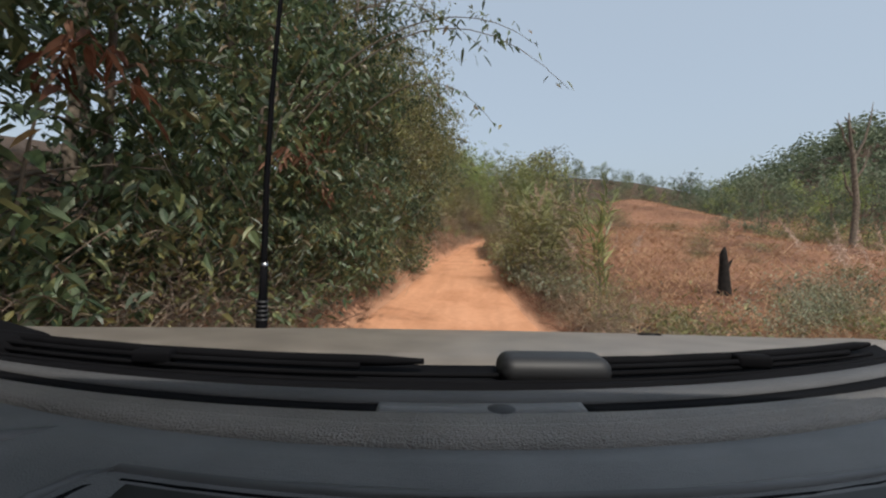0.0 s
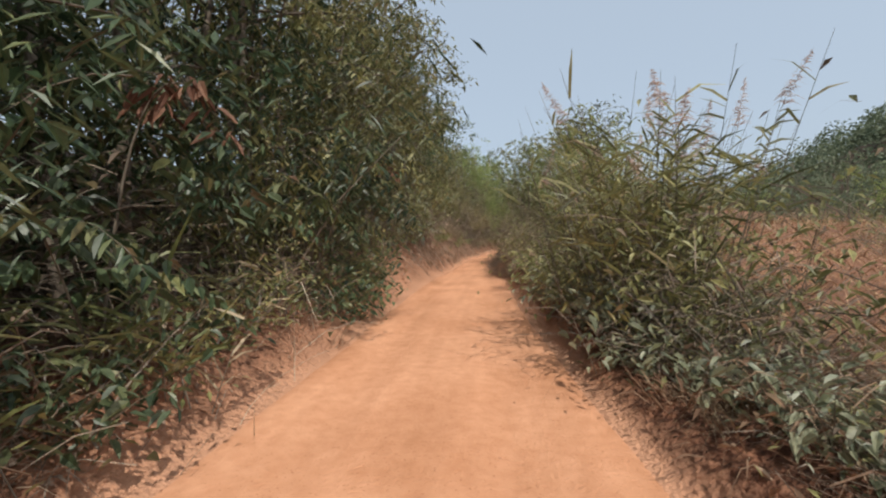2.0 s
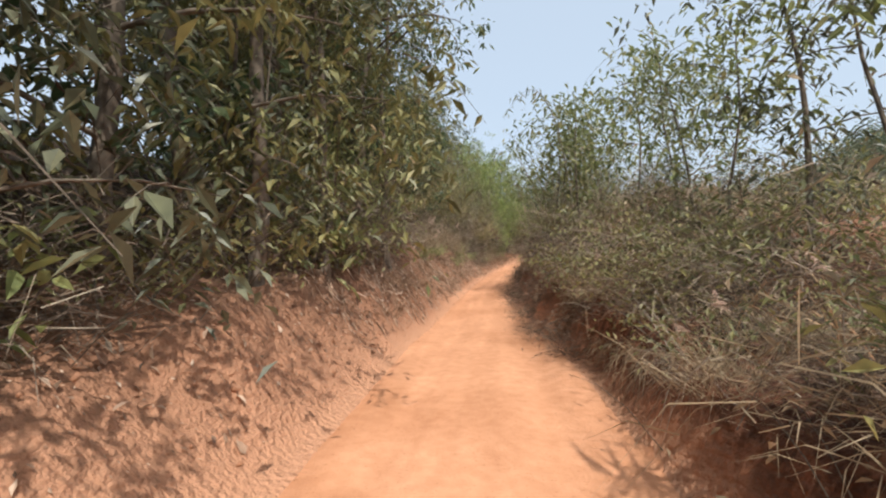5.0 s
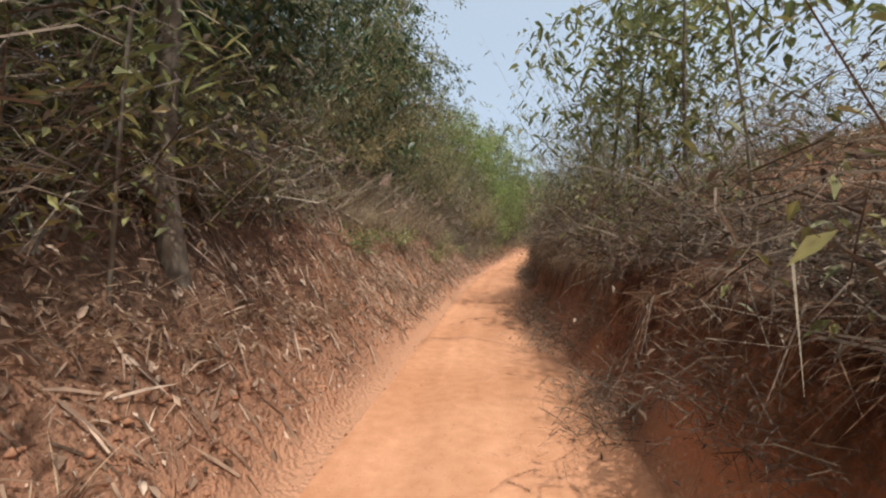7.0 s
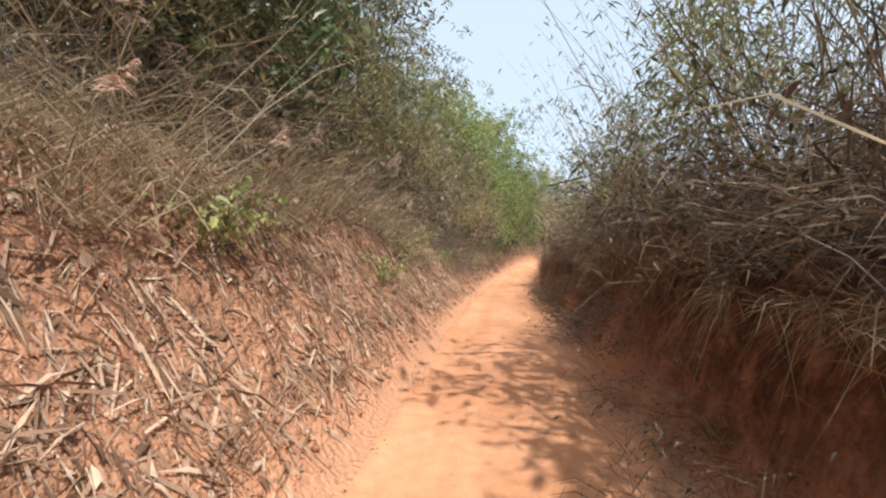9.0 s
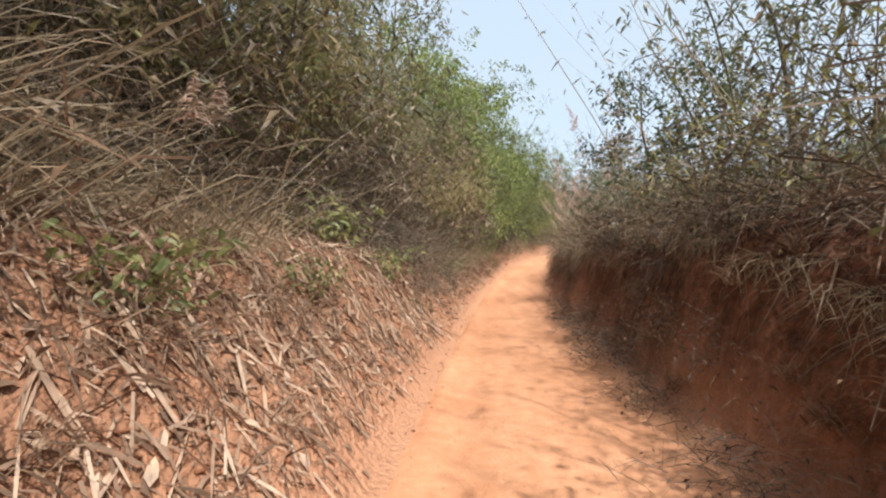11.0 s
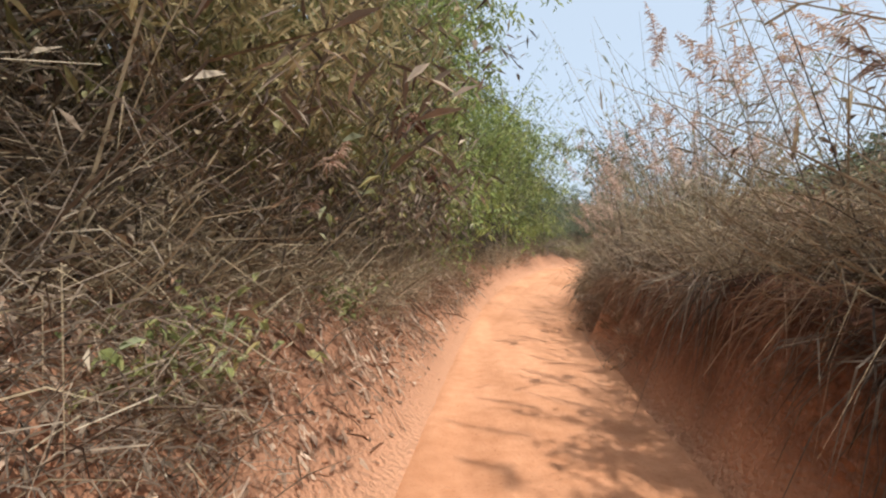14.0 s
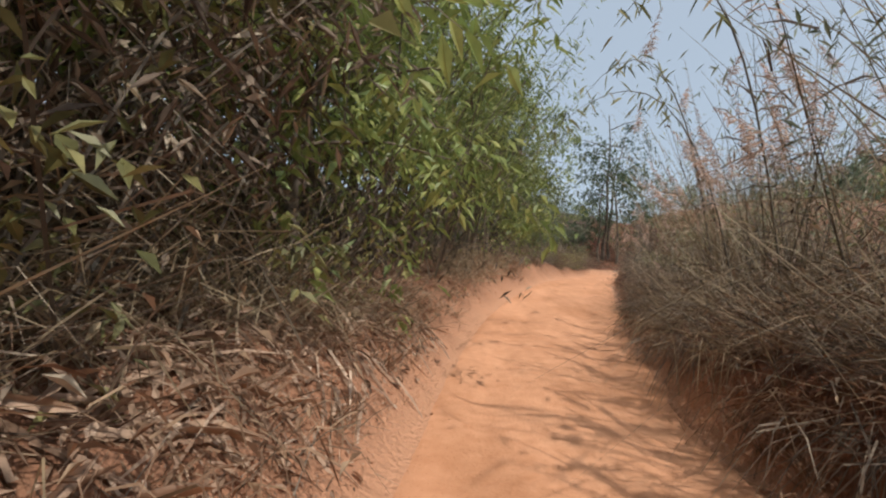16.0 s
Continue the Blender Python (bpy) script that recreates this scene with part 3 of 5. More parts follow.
KINDS = {
    "leafy": [tree("leafy roadside tree with drooping broad green leaves", GREEN, 7.5, 2.1, 2000, 0.195, width=0.46) for _ in range(3)],
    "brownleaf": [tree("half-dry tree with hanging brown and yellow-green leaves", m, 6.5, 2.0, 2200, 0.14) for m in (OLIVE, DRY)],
    "dark": [tree("tall dense dark green tree above the bank", DARK, 9.5, 2.6, 2300, 0.16, 0.2, limbs=7, bunches=16) for _ in range(2)],
    "olive": [tree("dusty olive-brown tree leaning over the track", OLIVE, 8.5, 2.2, 3300, 0.125, limbs=8, bunches=18) for _ in range(3)],
    "thin": [tree("thin sparse tree with grey stems and pale leaves", LIGHT, 5.8, 1.5, 600, 0.195, 0.45, limbs=8, stout=0.4) for _ in range(3)],
    "fresh": [tree("bright light green tree with fine leaves", FRESH, 8.0, 2.3, 2500, 0.16, 0.1, limbs=7, bunches=16) for _ in range(2)],
    "far": [tree("distant small tree with a dense haze-tinted crown", HAZED_LEAVES, 8.5, 2.8, 600, 0.14 * 2.6, 0.18, limbs=4, twigs=False, bunches=22) for _ in range(2)],
    "far_light": [tree("distant light green tree with an open crown", FRESH, 8.5, 2.4, 560, 0.13 * 2.6, 0.2, limbs=4, twigs=False, bunches=22) for _ in range(2)],
    "bush": [bush("leafy green bush with large drooping leaves", GREEN, 2.2, 1.3, 400, 0.19) for _ in range(3)],
    "pale_bush": [bush("dusty bush with large pale yellow-green leaves", LIGHT, 2.0, 1.3, 260, 0.22) for _ in range(2)],
    "dusty_bush": [bush("low bush with large dusty grey-green leaves", SAGE, 1.8, 1.3, 240, 0.21) for _ in range(2)],
    "sage_bush": [bush("bushy grey-green shrub with small dusty leaves", SAGE, 2.6, 1.7, 1100, 0.12) for _ in range(2)],
    "shrub": [bush("dusty olive shrub beside the dirt track", OLIVE, 2.0, 1.4, 520, 0.13) for _ in range(3)],
    "bamboo": [bamboo("arching bamboo clump with narrow olive leaves", OLIVE, 6.5, 26, 1700) for _ in range(2)],
    "bamboo_green": [bamboo("arching bamboo clump with fresh green leaves", FRESH, 7.5, 30, 2400) for _ in range(2)],
    "bamboo_deep": [bamboo("leaning bamboo with hanging deep green leaves", GREEN, 6.0, 22, 1700, 0.24, 0.5, 0.5) for _ in range(2)],
    "bamboo_light": [bamboo("feathery bamboo with pale dusty leaves", HAY, 5.6, 34, 3000, 0.19, 0.55, 0.5, STRAW, 0.6) for _ in range(3)],
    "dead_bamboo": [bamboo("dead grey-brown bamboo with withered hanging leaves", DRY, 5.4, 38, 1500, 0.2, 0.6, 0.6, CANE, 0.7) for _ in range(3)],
    "bare_bamboo": [bamboo("mostly bare grey bamboo canes with few dry leaves", SAGE, 5.5, 40, 420, 0.16, 0.5, 0.22, STRAW, 0.5) for _ in range(3)],
    "reed": [reeds("tall olive reeds with pinkish plumes", OLIVE, 3.5, 34, 3, 0.62, 9) for _ in range(3)],
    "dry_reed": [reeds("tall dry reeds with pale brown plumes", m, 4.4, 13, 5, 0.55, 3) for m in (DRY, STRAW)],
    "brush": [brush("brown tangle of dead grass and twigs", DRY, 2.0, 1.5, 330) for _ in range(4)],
    "tan_brush": [brush("bleached tan tangle of dead grass and twigs", STRAW, 2.0, 1.5, 300, name="dead_grass_tangle") for _ in range(3)],
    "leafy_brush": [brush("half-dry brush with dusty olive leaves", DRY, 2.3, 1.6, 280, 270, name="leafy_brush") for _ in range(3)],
    "dusty": [brush("red-dusted dry grass hanging over the bank", DUSTY, 1.1, 1.0, 180, name="dry_grass") for _ in range(3)],
    "sage": [tree("grey-green tree with small dusty leaves on the bank", SAGE, 5.6, 1.7, 1500, 0.15, 0.15, limbs=9, stout=0.5) for _ in range(2)],
    "giant_reed": [giant_reed("giant reed canes with stiff pale green blades", LIGHT, 3.6, 6, 0.6) for _ in range(2)],
    "blade_clump": [reeds("clump of long pale green grass blades", LIGHT, 1.5, 9, 0, 0.95) for _ in range(2)],
    "feather": [fine_grass("feathery tan dry grass on the bank", 1.5, 240, 1) for _ in range(3)],
    "frond": [frond_shrub("shrub with bowed fronds of paired green leaflets", GREEN, h, 8) for h in (1.6, 2.1)],
    # high crowns, mostly out of view, added to cast shade on the left
    "shade_tree": [tree("tall tree with a high dense crown added to shade the bank", m, 10.0, 3.0, 2000, 0.18, 0.55, limbs=9, stout=0.7) for m in (OLIVE, GREEN)],
    "dead_blades": [reeds("clump of drooping dry tan blades", STRAW, 1.7, 7, 0, 0.6, 6) for _ in range(2)],
    "plume_grass": [fine_grass("tall thin grass stalks with pinkish plumes", 2.8, 70, 6) for _ in range(2)],
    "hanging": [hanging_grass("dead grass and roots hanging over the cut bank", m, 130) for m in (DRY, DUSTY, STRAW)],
    "bamboo_pale": [bamboo("young bamboo with long pale drooping leaves", LIGHT, 4.6, 14, 520, 0.26, 0.4, 0.5) for _ in range(2)],
    "tuft": [tuft("dry tan grass tuft", DUSTY, 0.8, 90) for _ in range(2)],
    "sticks": [sticks("bleached dead canes leaning in the brush", 5, 2.1) for _ in range(3)],
}


RADIUS = {"dusty_bush": 0.9, "dead_bamboo": 1.7, "bamboo_light": 1.7, "bamboo_deep": 1.9, "sage_bush": 1.1, "tan_brush": 1.0, "plume_grass": 0.5, "frond": 0.9, "shade_tree": 2.6, "dead_blades": 0.6, "bamboo_pale": 1.4, "sage": 1.8, "giant_reed": 0.7, "blade_clump": 0.7, "feather": 0.6, "leafy": 2.3, "brownleaf": 2.2, "far": 2.8, "far_light": 2.4, "pale_bush": 0.9, "dark": 2.8, "olive": 2.4, "thin": 1.7, "fresh": 2.5, "bush": 0.9, "shrub": 0.9, "bamboo": 1.9, "bamboo_green": 2.1, "bare_bamboo": 1.5, "reed": 0.9, "dry_reed": 0.9, "brush": 1.0, "leafy_brush": 1.1, "dusty": 0.7, "tuft": 0.35, "sticks": 0.8}


def plant(kind, x, y, size=1.0, sink=0.08):
    proto = KINDS[kind][int(rng.integers(0, len(KINDS[kind])))]
    s = size * rng.uniform(0.88, 1.12)
    z = float(ground_z(x, y)) - sink
    m = Matrix.LocRotScale((x, y, z), Euler((rng.normal(0, 0.05), rng.normal(0, 0.05), rng.uniform(0, 6.28))), (s, s, s * rng.uniform(0.9, 1.1)))
    made = copy_thing(proto, m)
    return tagged(made, group=made["category"] + " along the track" if y < 110 else "trees on the far ridge")


def row(side, y0, y1, step, face, kinds, size=1.0, jitter=0.35):
    """A loose row of plants along one side of the track whose foliage begins about face metres off its edge."""
    y = y0
    while y < y1:
        kind = kinds[int(rng.integers(0, len(kinds)))]
        o = face + 0.85 * RADIUS[kind] * size + rng.uniform(-jitter * 0.3, jitter)
        x = float(left_edge(y)) - o if side == "left" else float(right_edge(y)) + o
        plant(kind, x, y, size)
        y += step * rng.uniform(0.7, 1.3)


# ---- ground and road ----
def sheet(name, us, ys, zfun, centre, mat):
    u, y = np.meshgrid(us, ys)
    x = u + centre(y)
    z = zfun(x, y, u)
    nx = len(us)
    i = np.arange((len(ys) - 1) * nx).reshape(-1, nx)[:, :-1].reshape(-1)
    me = islands(name, np.stack([x, y, z], -1).reshape(1, -1, 3), np.stack([i, i + 1, i + nx + 1, i + nx], 1), True)
    return part(name, me, mat)


def middle(y):
    return (left_edge(y) + right_edge(y)) / 2


near = np.arange(-7, 7.01, 0.14)
far = np.array([9, 11, 13, 15, 18, 21, 25, 30, 36, 45, 55, 70, 90, 115, 150, 200, 300, 500, 900, 2000.0])
US = np.concatenate([-far[::-1], [-8, -7.5], near, [7.5, 8], far])
YS = np.concatenate([[-2000, -800, -300, -120, -60, -40, -25, -18, -14, -11], np.arange(-9, 78, 0.17), np.arange(78, 112, 0.6), [114, 117, 122, 130, 140, 155, 175, 200, 225, 250, 275, 300, 320, 340, 360, 380, 410, 450, 500, 900, 2000]])


def bare_zone():
    """1 where the cut banks and the burnt field show bare earth, 0 under the litter of the thicket."""
    u, y = np.meshgrid(US, YS)
    x = u + middle(y)
    ul, ur = left_edge(y) - x, x - right_edge(y)
    k = (fractal(x, y, 0.9, 3, 31) - 0.45) * 1.6
    # left bank at 24 to 31: litter, its dark colour also imitating tree shade
    left = np.clip(np.interp(y, (20, 24, 31, 33.5), (1.5, 0.6, 0.5, 1.8)) + k - (ul - np.interp(y, BANK_Y, LEFT_H) * 0.55), 0, 1)
    right = np.clip(1.2 + k - (ur - 0.5) * 2, 0, 1)
    field = np.clip((ur - 1.5) / 2, 0, 1) * np.clip((128 - y) / 8, 0, 1) * np.clip((68 - x) / 8, 0, 1)
    return (np.where(ul > 0, left, np.where(ur > 0, np.maximum(right, field * 0.75), 1)) * (y < 128)).reshape(-1)


ground = sheet("ground", US, YS, lambda x, y, u: ground_z(x, y), middle, BANK)
bare = ground.data.attributes.new("bare", "FLOAT", "POINT")
bare.data.foreach_set("value", bare_zone().astype(np.float32))
uu, yy = np.meshgrid(US, YS)
xx = uu + middle(yy)
off = np.maximum(np.maximum(left_edge(yy) - xx, (xx - right_edge(yy)) * 5.0), 0)
crumble = np.interp(yy, (15, 20, 25, 31, 34, 44, 54), (0.8, 3.0, 1.6, 1.0, 4.5, 3, 2.0)) * (xx < left_edge(yy)) + (xx >= left_edge(yy))
veil = np.exp(-off / (crumble * (0.25 + 0.5 * fractal(xx, yy, 1.7, 3, 55)))) * (yy < 95)
open_field = np.clip((xx - right_edge(yy) - 2) / 3, 0, 1) * np.clip((128 - yy) / 8, 0, 1) * np.clip((68 - xx) / 8, 0, 1)
veil = np.maximum(veil, 0.35 * open_field * np.clip(fractal(xx, yy, 0.35, 4, 91) * 2.2 - 0.4, 0, 1))
dust = ground.data.attributes.new("dust", "FLOAT", "POINT")
dust.data.foreach_set("value", veil.reshape(-1).astype(np.float32))
tagged(ground, "red earth ground with cut banks beside the track", "ground", kind="structure")


def road_z(x, y, u):
    edge = np.clip((np.abs(u) * 2 / (right_edge(y) - left_edge(y)) - 0.86) / 0.14, 0, 1)
    return ground_z(x, y) + 0.015 - 0.05 * edge ** 2


def road_sheet():
    q = np.linspace(-1, 1, 40)
    ys = np.concatenate([np.arange(-30, 78, 0.14), np.arange(78, 93, 0.4)])
    qq, y = np.meshgrid(q, ys)
    half = (right_edge(y) - left_edge(y)) / 2 + 0.30 * (fractal(np.sign(qq) * 3 + 0 * y, y, 0.9, 5, 21) - 0.5)
    u = qq * half
    x = u + middle(y)
    z = road_z(x, y, u)
    nx = len(q)
    i = np.arange((len(ys) - 1) * nx).reshape(-1, nx)[:, :-1].reshape(-1)
    me = islands("road", np.stack([x, y, z], -1).reshape(1, -1, 3), np.stack([i, i + 1, i + nx + 1, i + nx], 1), True)
    return part("road", me, DIRT)


tagged(road_sheet(), "dusty orange dirt track with faint wheel ruts", "dirt road", kind="structure")

# ---- left side ----
row("left", -2.5, 9, 1.4, -0.3, ["leafy", "leafy", "leafy", "bamboo_deep"], 0.8)
row("left", 7, 16, 1.6, -0.15, ["leafy", "dark", "bamboo_deep", "dark"], 0.85)
row("left", 8.5, 14.5, 1.7, -0.1, ["dark"], 0.95)
row("left", 15.5, 20, 1.6, -0.2, ["olive"], 1.3)
row("left", -4, 15, 1.7, 1.6, ["leafy", "dark", "dark"], 1.1)
row("left", -4, 16, 2.5, 4.2, ["dark", "dark", "olive"], 1.25)
row("left", 16, 30, 3.6, 4.5, ["leafy", "dark", "olive"], 1.25)
row("left", -3, 18.5, 0.8, 0.0, ["bush", "shrub", "leafy_brush", "bush"], 0.65)
row("left", -2, 14, 0.9, -0.2, ["sticks", "brush", "tuft"], 0.6)
row("left", 8, 19, 1.6, 0.0, ["blade_clump"], 0.8)
row("left", -3, 24, 1.2, 1.0, ["bush", "shrub", "brush"], 1.0)
row("left", 15, 27, 1.4, -0.5, ["olive", "olive", "sage"], 1.05)
row("left", 23, 26.5, 1.5, 0.2, ["olive", "sage"], 0.95)
row("left", 24.5, 29, 1.2, 0.5, ["bamboo_pale"], 0.9)
row("left", 28.5, 32.5, 1.1, 0.9, ["leafy", "dark", "olive"], 0.95)
# these two rows are added to throw shade onto the left bank
row("left", 23, 29, 1.7, -0.9, ["shade_tree"], 0.8)
row("left", 43.5, 46.5, 1.5, 1.0, ["shade_tree"], 0.9)
row("left", 33.5, 46, 1.4, 1.9, ["bamboo_light", "bamboo_light", "sage"], 0.95)
row("left", 35, 43, 0.7, 0.9, ["tan_brush", "dusty", "feather"], 0.95)
row("left", 50, 60, 0.8, 0.9, ["tan_brush", "dusty", "brush"], 0.8)
row("left", 42, 53, 1.0, 1.5, ["dead_bamboo", "dead_bamboo", "bare_bamboo"], 1.05)
row("left", 50, 55.5, 1.1, 1.0, ["bamboo_light", "bamboo_light", "dead_bamboo"], 1.0)
row("left", 56, 61, 1.1, 0.9, ["brownleaf", "dead_bamboo", "dead_bamboo"], 0.85)
row("left", 47, 53, 1.8, 2.4, ["bamboo_light"], 1.05)
row("left", 51.5, 61, 1.1, 0.8, ["feather"], 1.2)
row("left", 1.5, 14, 1.7, 0.1, ["dead_blades"], 0.8)
row("left", 2.5, 17, 1.7, 0.0, ["frond"], 1.0)
row("left", 37, 42, 1.7, 0.9, ["leafy", "olive"], 0.95)
row("left", 14, 30, 2.2, 1.4, ["olive", "leafy", "bamboo"], 1.3)
row("left", 20, 31, 0.7, 0.75, ["leafy_brush", "brush", "shrub", "pale_bush"], 0.75)
row("left", 27, 42, 0.9, 1.5, ["leafy_brush", "brush", "feather", "shrub"], 0.9)
row("left", 27, 46, 1.3, 2.0, ["olive", "bamboo", "leafy", "bare_bamboo"], 0.9)
row("left", 29, 50, 2.6, 4.0, ["olive", "bamboo", "sage"], 1.25)
row("left", 33, 43, 0.8, 0.9, ["feather"], 1.0)
row("left", 36, 60, 1.2, 1.9, ["feather"], 1.35)
row("left", 40, 56, 0.85, 1.5, ["brush", "leafy_brush", "brush", "brush"], 0.9)
row("left", 37, 58, 1.0, 1.5, ["bamboo", "brush", "bare_bamboo", "olive"], 0.95)
row("left", 38, 60, 1.6, 2.2, ["brush", "leafy_brush", "tan_brush"], 1.3)
row("left", 40, 47, 2.2, 1.8, ["olive"], 1.0)
plant("pale_bush", float(left_edge(45.4)) - 1.5, 45.4, 0.5)
row("left", 38, 60, 2.3, 1.6, ["olive", "brownleaf", "bamboo"], 1.05)
row("left", 38, 60, 2.8, 3.5, ["olive"], 1.1)
row("left", 49, 64, 0.7, 0.45, ["dusty", "tuft", "tan_brush"], 0.5)
row("left", 60, 64, 0.9, 0.6, ["shrub", "leafy_brush", "dusty"], 0.75)
row("left", 53, 58.5, 1.1, 0.9, ["dead_bamboo", "brownleaf", "brush"], 0.9)
row("left", 57.5, 61, 1.0, 0.6, ["brownleaf", "olive"], 0.85)
row("left", 58.5, 67, 1.4, 0.2, ["fresh"], 1.3)
row("left", 54, 66, 1.7, 2.2, ["bamboo", "bamboo_green", "olive"], 1.15)
row("left", 60, 80, 1.2, -0.3, ["fresh", "bamboo_green", "fresh"], 1.08)
row("left", 60, 82, 2.0, 2.4, ["fresh", "bamboo_green", "fresh"], 1.4)
row("left", 58, 76, 0.7, 0.2, ["dusty", "dusty", "tuft", "tan_brush"], 0.75)
row("left", 74, 84, 1.0, 0.6, ["shrub", "leafy_brush", "far"], 0.65)
row("left", 82, 95, 0.5, 0.2, ["leafy_brush", "brush", "shrub", "brush"], 0.85)
row("left", 82, 98, 0.7, 2.6, ["far", "leafy_brush", "brush"], 0.6)
row("left", 76, 84, 1.2, 2.0, ["far", "far_light", "far"], 0.85)
row("left", 26, 43, 0.65, 0.3, ["dusty", "tuft", "tuft"], 0.6)
row("left", 49.5, 54, 0.65, 0.3, ["dusty", "tuft", "tuft"], 0.6)
row("left", 22, 55, 1.4, 1.1, ["sticks"], 0.9)
row("left", 33, 56, 2.8, 0.6, ["pale_bush"], 0.4)
row("left", 25.5, 32, 0.6, 0.75, ["brush", "leafy_brush", "brush", "shrub"], 0.85)
row("left", 26, 33.5, 0.8, 1.6, ["brush", "leafy_brush", "bamboo"], 1.1)
row("left", 27, 36, 1.5, 2.2, ["dark", "olive", "leafy"], 1.0)
row("left", 57.2, 62, 1.2, 0.4, ["brownleaf", "dead_bamboo"], 0.8)
# ---- right side ----
row("right", -4, 12, 0.5, 0.1, ["tuft", "dusty"], 0.7)
row("right", 2, 9, 2.4, 1.2, ["blade_clump", "shrub", "sticks"], 0.5)
row("right", 10.5, 13, 0.6, 0.2, ["dusty_bush", "dusty"], 0.45)
row("right", 12.5, 16.2, 0.6, 0.1, ["shrub", "leafy_brush", "dusty_bush"], 0.7)
row("right", 12.6, 17.2, 0.55, 0.2, ["reed", "shrub", "reed"], 0.95)
row("right", 12.8, 17.0, 0.8, 0.6, ["reed", "leafy_brush"], 0.9)
row("right", 16, 28, 0.55, 0.1, ["leafy_brush", "tan_brush", "pale_bush", "feather", "shrub"], 0.62)
row("right", 17.4, 19.8, 0.6, 0.8, ["giant_reed"], 1.05)
row("right", 18, 28, 0.9, 0.9, ["tan_brush", "leafy_brush", "feather", "blade_clump"], 0.75)
row("right", 24, 38, 0.7, 0.0, ["brush", "brush", "leafy_brush", "tan_brush"], 0.72)
row("right", 23.5, 31.5, 1.5, 1.7, ["thin", "sage", "thin"], 0.9)
row("right", 32.6, 38, 1.3, 0.1, ["thin", "thin", "bare_bamboo"], 1.0)
row("right", 21, 29, 0.9, 1.8, ["shrub", "leafy_brush", "feather", "brush"], 0.7)
row("right", 26, 40, 1.1, 2.6, ["tan_brush", "brush", "sticks", "tan_brush"], 0.9)
row("right", 27, 40, 1.4, 4.2, ["tan_brush", "leafy_brush", "tan_brush"], 1.0)
row("right", 34.5, 46, 1.5, 0.5, ["bare_bamboo"], 1.05)
row("right", 36, 46, 2.2, 1.8, ["thin", "bare_bamboo", "bare_bamboo"], 1.05)
row("right", 50.6, 53.6, 0.9, 0.4, ["feather"], 1.5)
row("right", 51, 64, 0.8, 0.4, ["plume_grass"], 1.1)
row("right", 25, 50, 0.8, -0.55, ["brush"], 0.42)
row("right", 36, 49, 0.6, 0.0, ["brush", "tan_brush", "leafy_brush"], 0.75)
row("right", 26, 47, 0.5, 0.0, ["tuft", "dusty", "tuft"], 0.5, 0.5)
row("right", 55, 64, 0.5, -0.2, ["tuft", "dusty", "tuft"], 0.55, 0.5)
row("right", 45.5, 50, 0.9, 0.3, ["sage_bush", "dusty", "dusty"], 0.9)
row("right", 46, 50, 1.3, 1.2, ["sage", "sage_bush"], 0.95)
plant("leafy", 2.9, 50.2, 0.6)
plant("bush", 2.4, 49.6, 1.0)
plant("leafy", 3.4, 48.8, 0.65)
row("right", 49.5, 58, 1.7, 0.8, ["dry_reed"], 0.95)
row("right", 49, 57, 0.8, 0.5, ["dusty", "tan_brush", "brush"], 0.75)
row("right", 56, 68, 0.6, 0.1, ["brush", "dusty", "dusty"], 0.65)
row("right", 52, 66, 1.1, 0.4, ["dry_reed", "feather", "dusty"], 0.85)
row("right", 58, 68, 1.1, 0.6, ["dry_reed", "dry_reed", "bare_bamboo"], 1.05)
row("right", 53, 68, 1.8, 1.6, ["bare_bamboo", "brush", "dusty"], 0.9)
row("right", 55, 70, 0.6, 0.0, ["dusty", "tuft", "brush"], 0.6)
row("right", 64, 90, 0.8, 0.2, ["dusty", "brush", "dry_reed"], 0.6)
row("right", 58, 82, 0.9, 2.6, ["brush", "dusty", "leafy_brush"], 1.0)
row("right", 58, 84, 1.2, 4.5, ["brush", "dusty", "bare_bamboo"], 1.1)
row("right", 66, 86, 1.0, 1.5, ["brush", "shrub"], 0.7)
y = 22.0
while y < 68:
    x = float(right_edge(y)) + 0.12 + 0.2 * float(np.interp(y, BANK_Y, RIGHT_H))
    made = plant("hanging", x, y, 1.0, -0.05)
    made.matrix_basis = Matrix.LocRotScale(made.matrix_basis.translation, Euler((0, 0, rng.normal(0, 0.25))), (1, 1, rng.uniform(0.8, 1.2)) if y > 49 else (0.7, 1, rng.uniform(0.4, 0.8)))
    y += rng.uniform(0.7, 1.3)
plant("giant_reed", 1.95, 8.4, 0.93, 0.05)
plant("plume_grass", 2.5, 9.4, 0.9)
stump = empty("burnt_stump", "charred black tree stump in the dry field", "stump")
part("trunk", tube("trunk", [(0, 0, -0.2), (0.02, 0, 0.3), (0.0, 0.03, 0.9), (-0.05, 0.02, 1.35), (-0.03, 0.0, 1.6)], [0.24, 0.19, 0.15, 0.12, 0.03], 9), CHAR, stump)
part("snag", tube("snag", [(0.05, 0, 0.8), (0.18, 0.02, 1.05), (0.24, 0.0, 1.2)], [0.07, 0.045, 0.012], 6), CHAR, stump)
stump.matrix_basis = Matrix.LocRotScale((6.0, 12.0, float(ground_z(6.0, 12.0))), None, (0.75, 0.75, 0.75))
row("right", 3.5, 12, 0.45, 0.35, ["feather", "dusty", "feather", "leafy_brush", "tan_brush"], 0.45)
row("right", 4, 13, 0.6, 1.5, ["feather", "feather", "tan_brush", "dusty", "shrub"], 0.55)
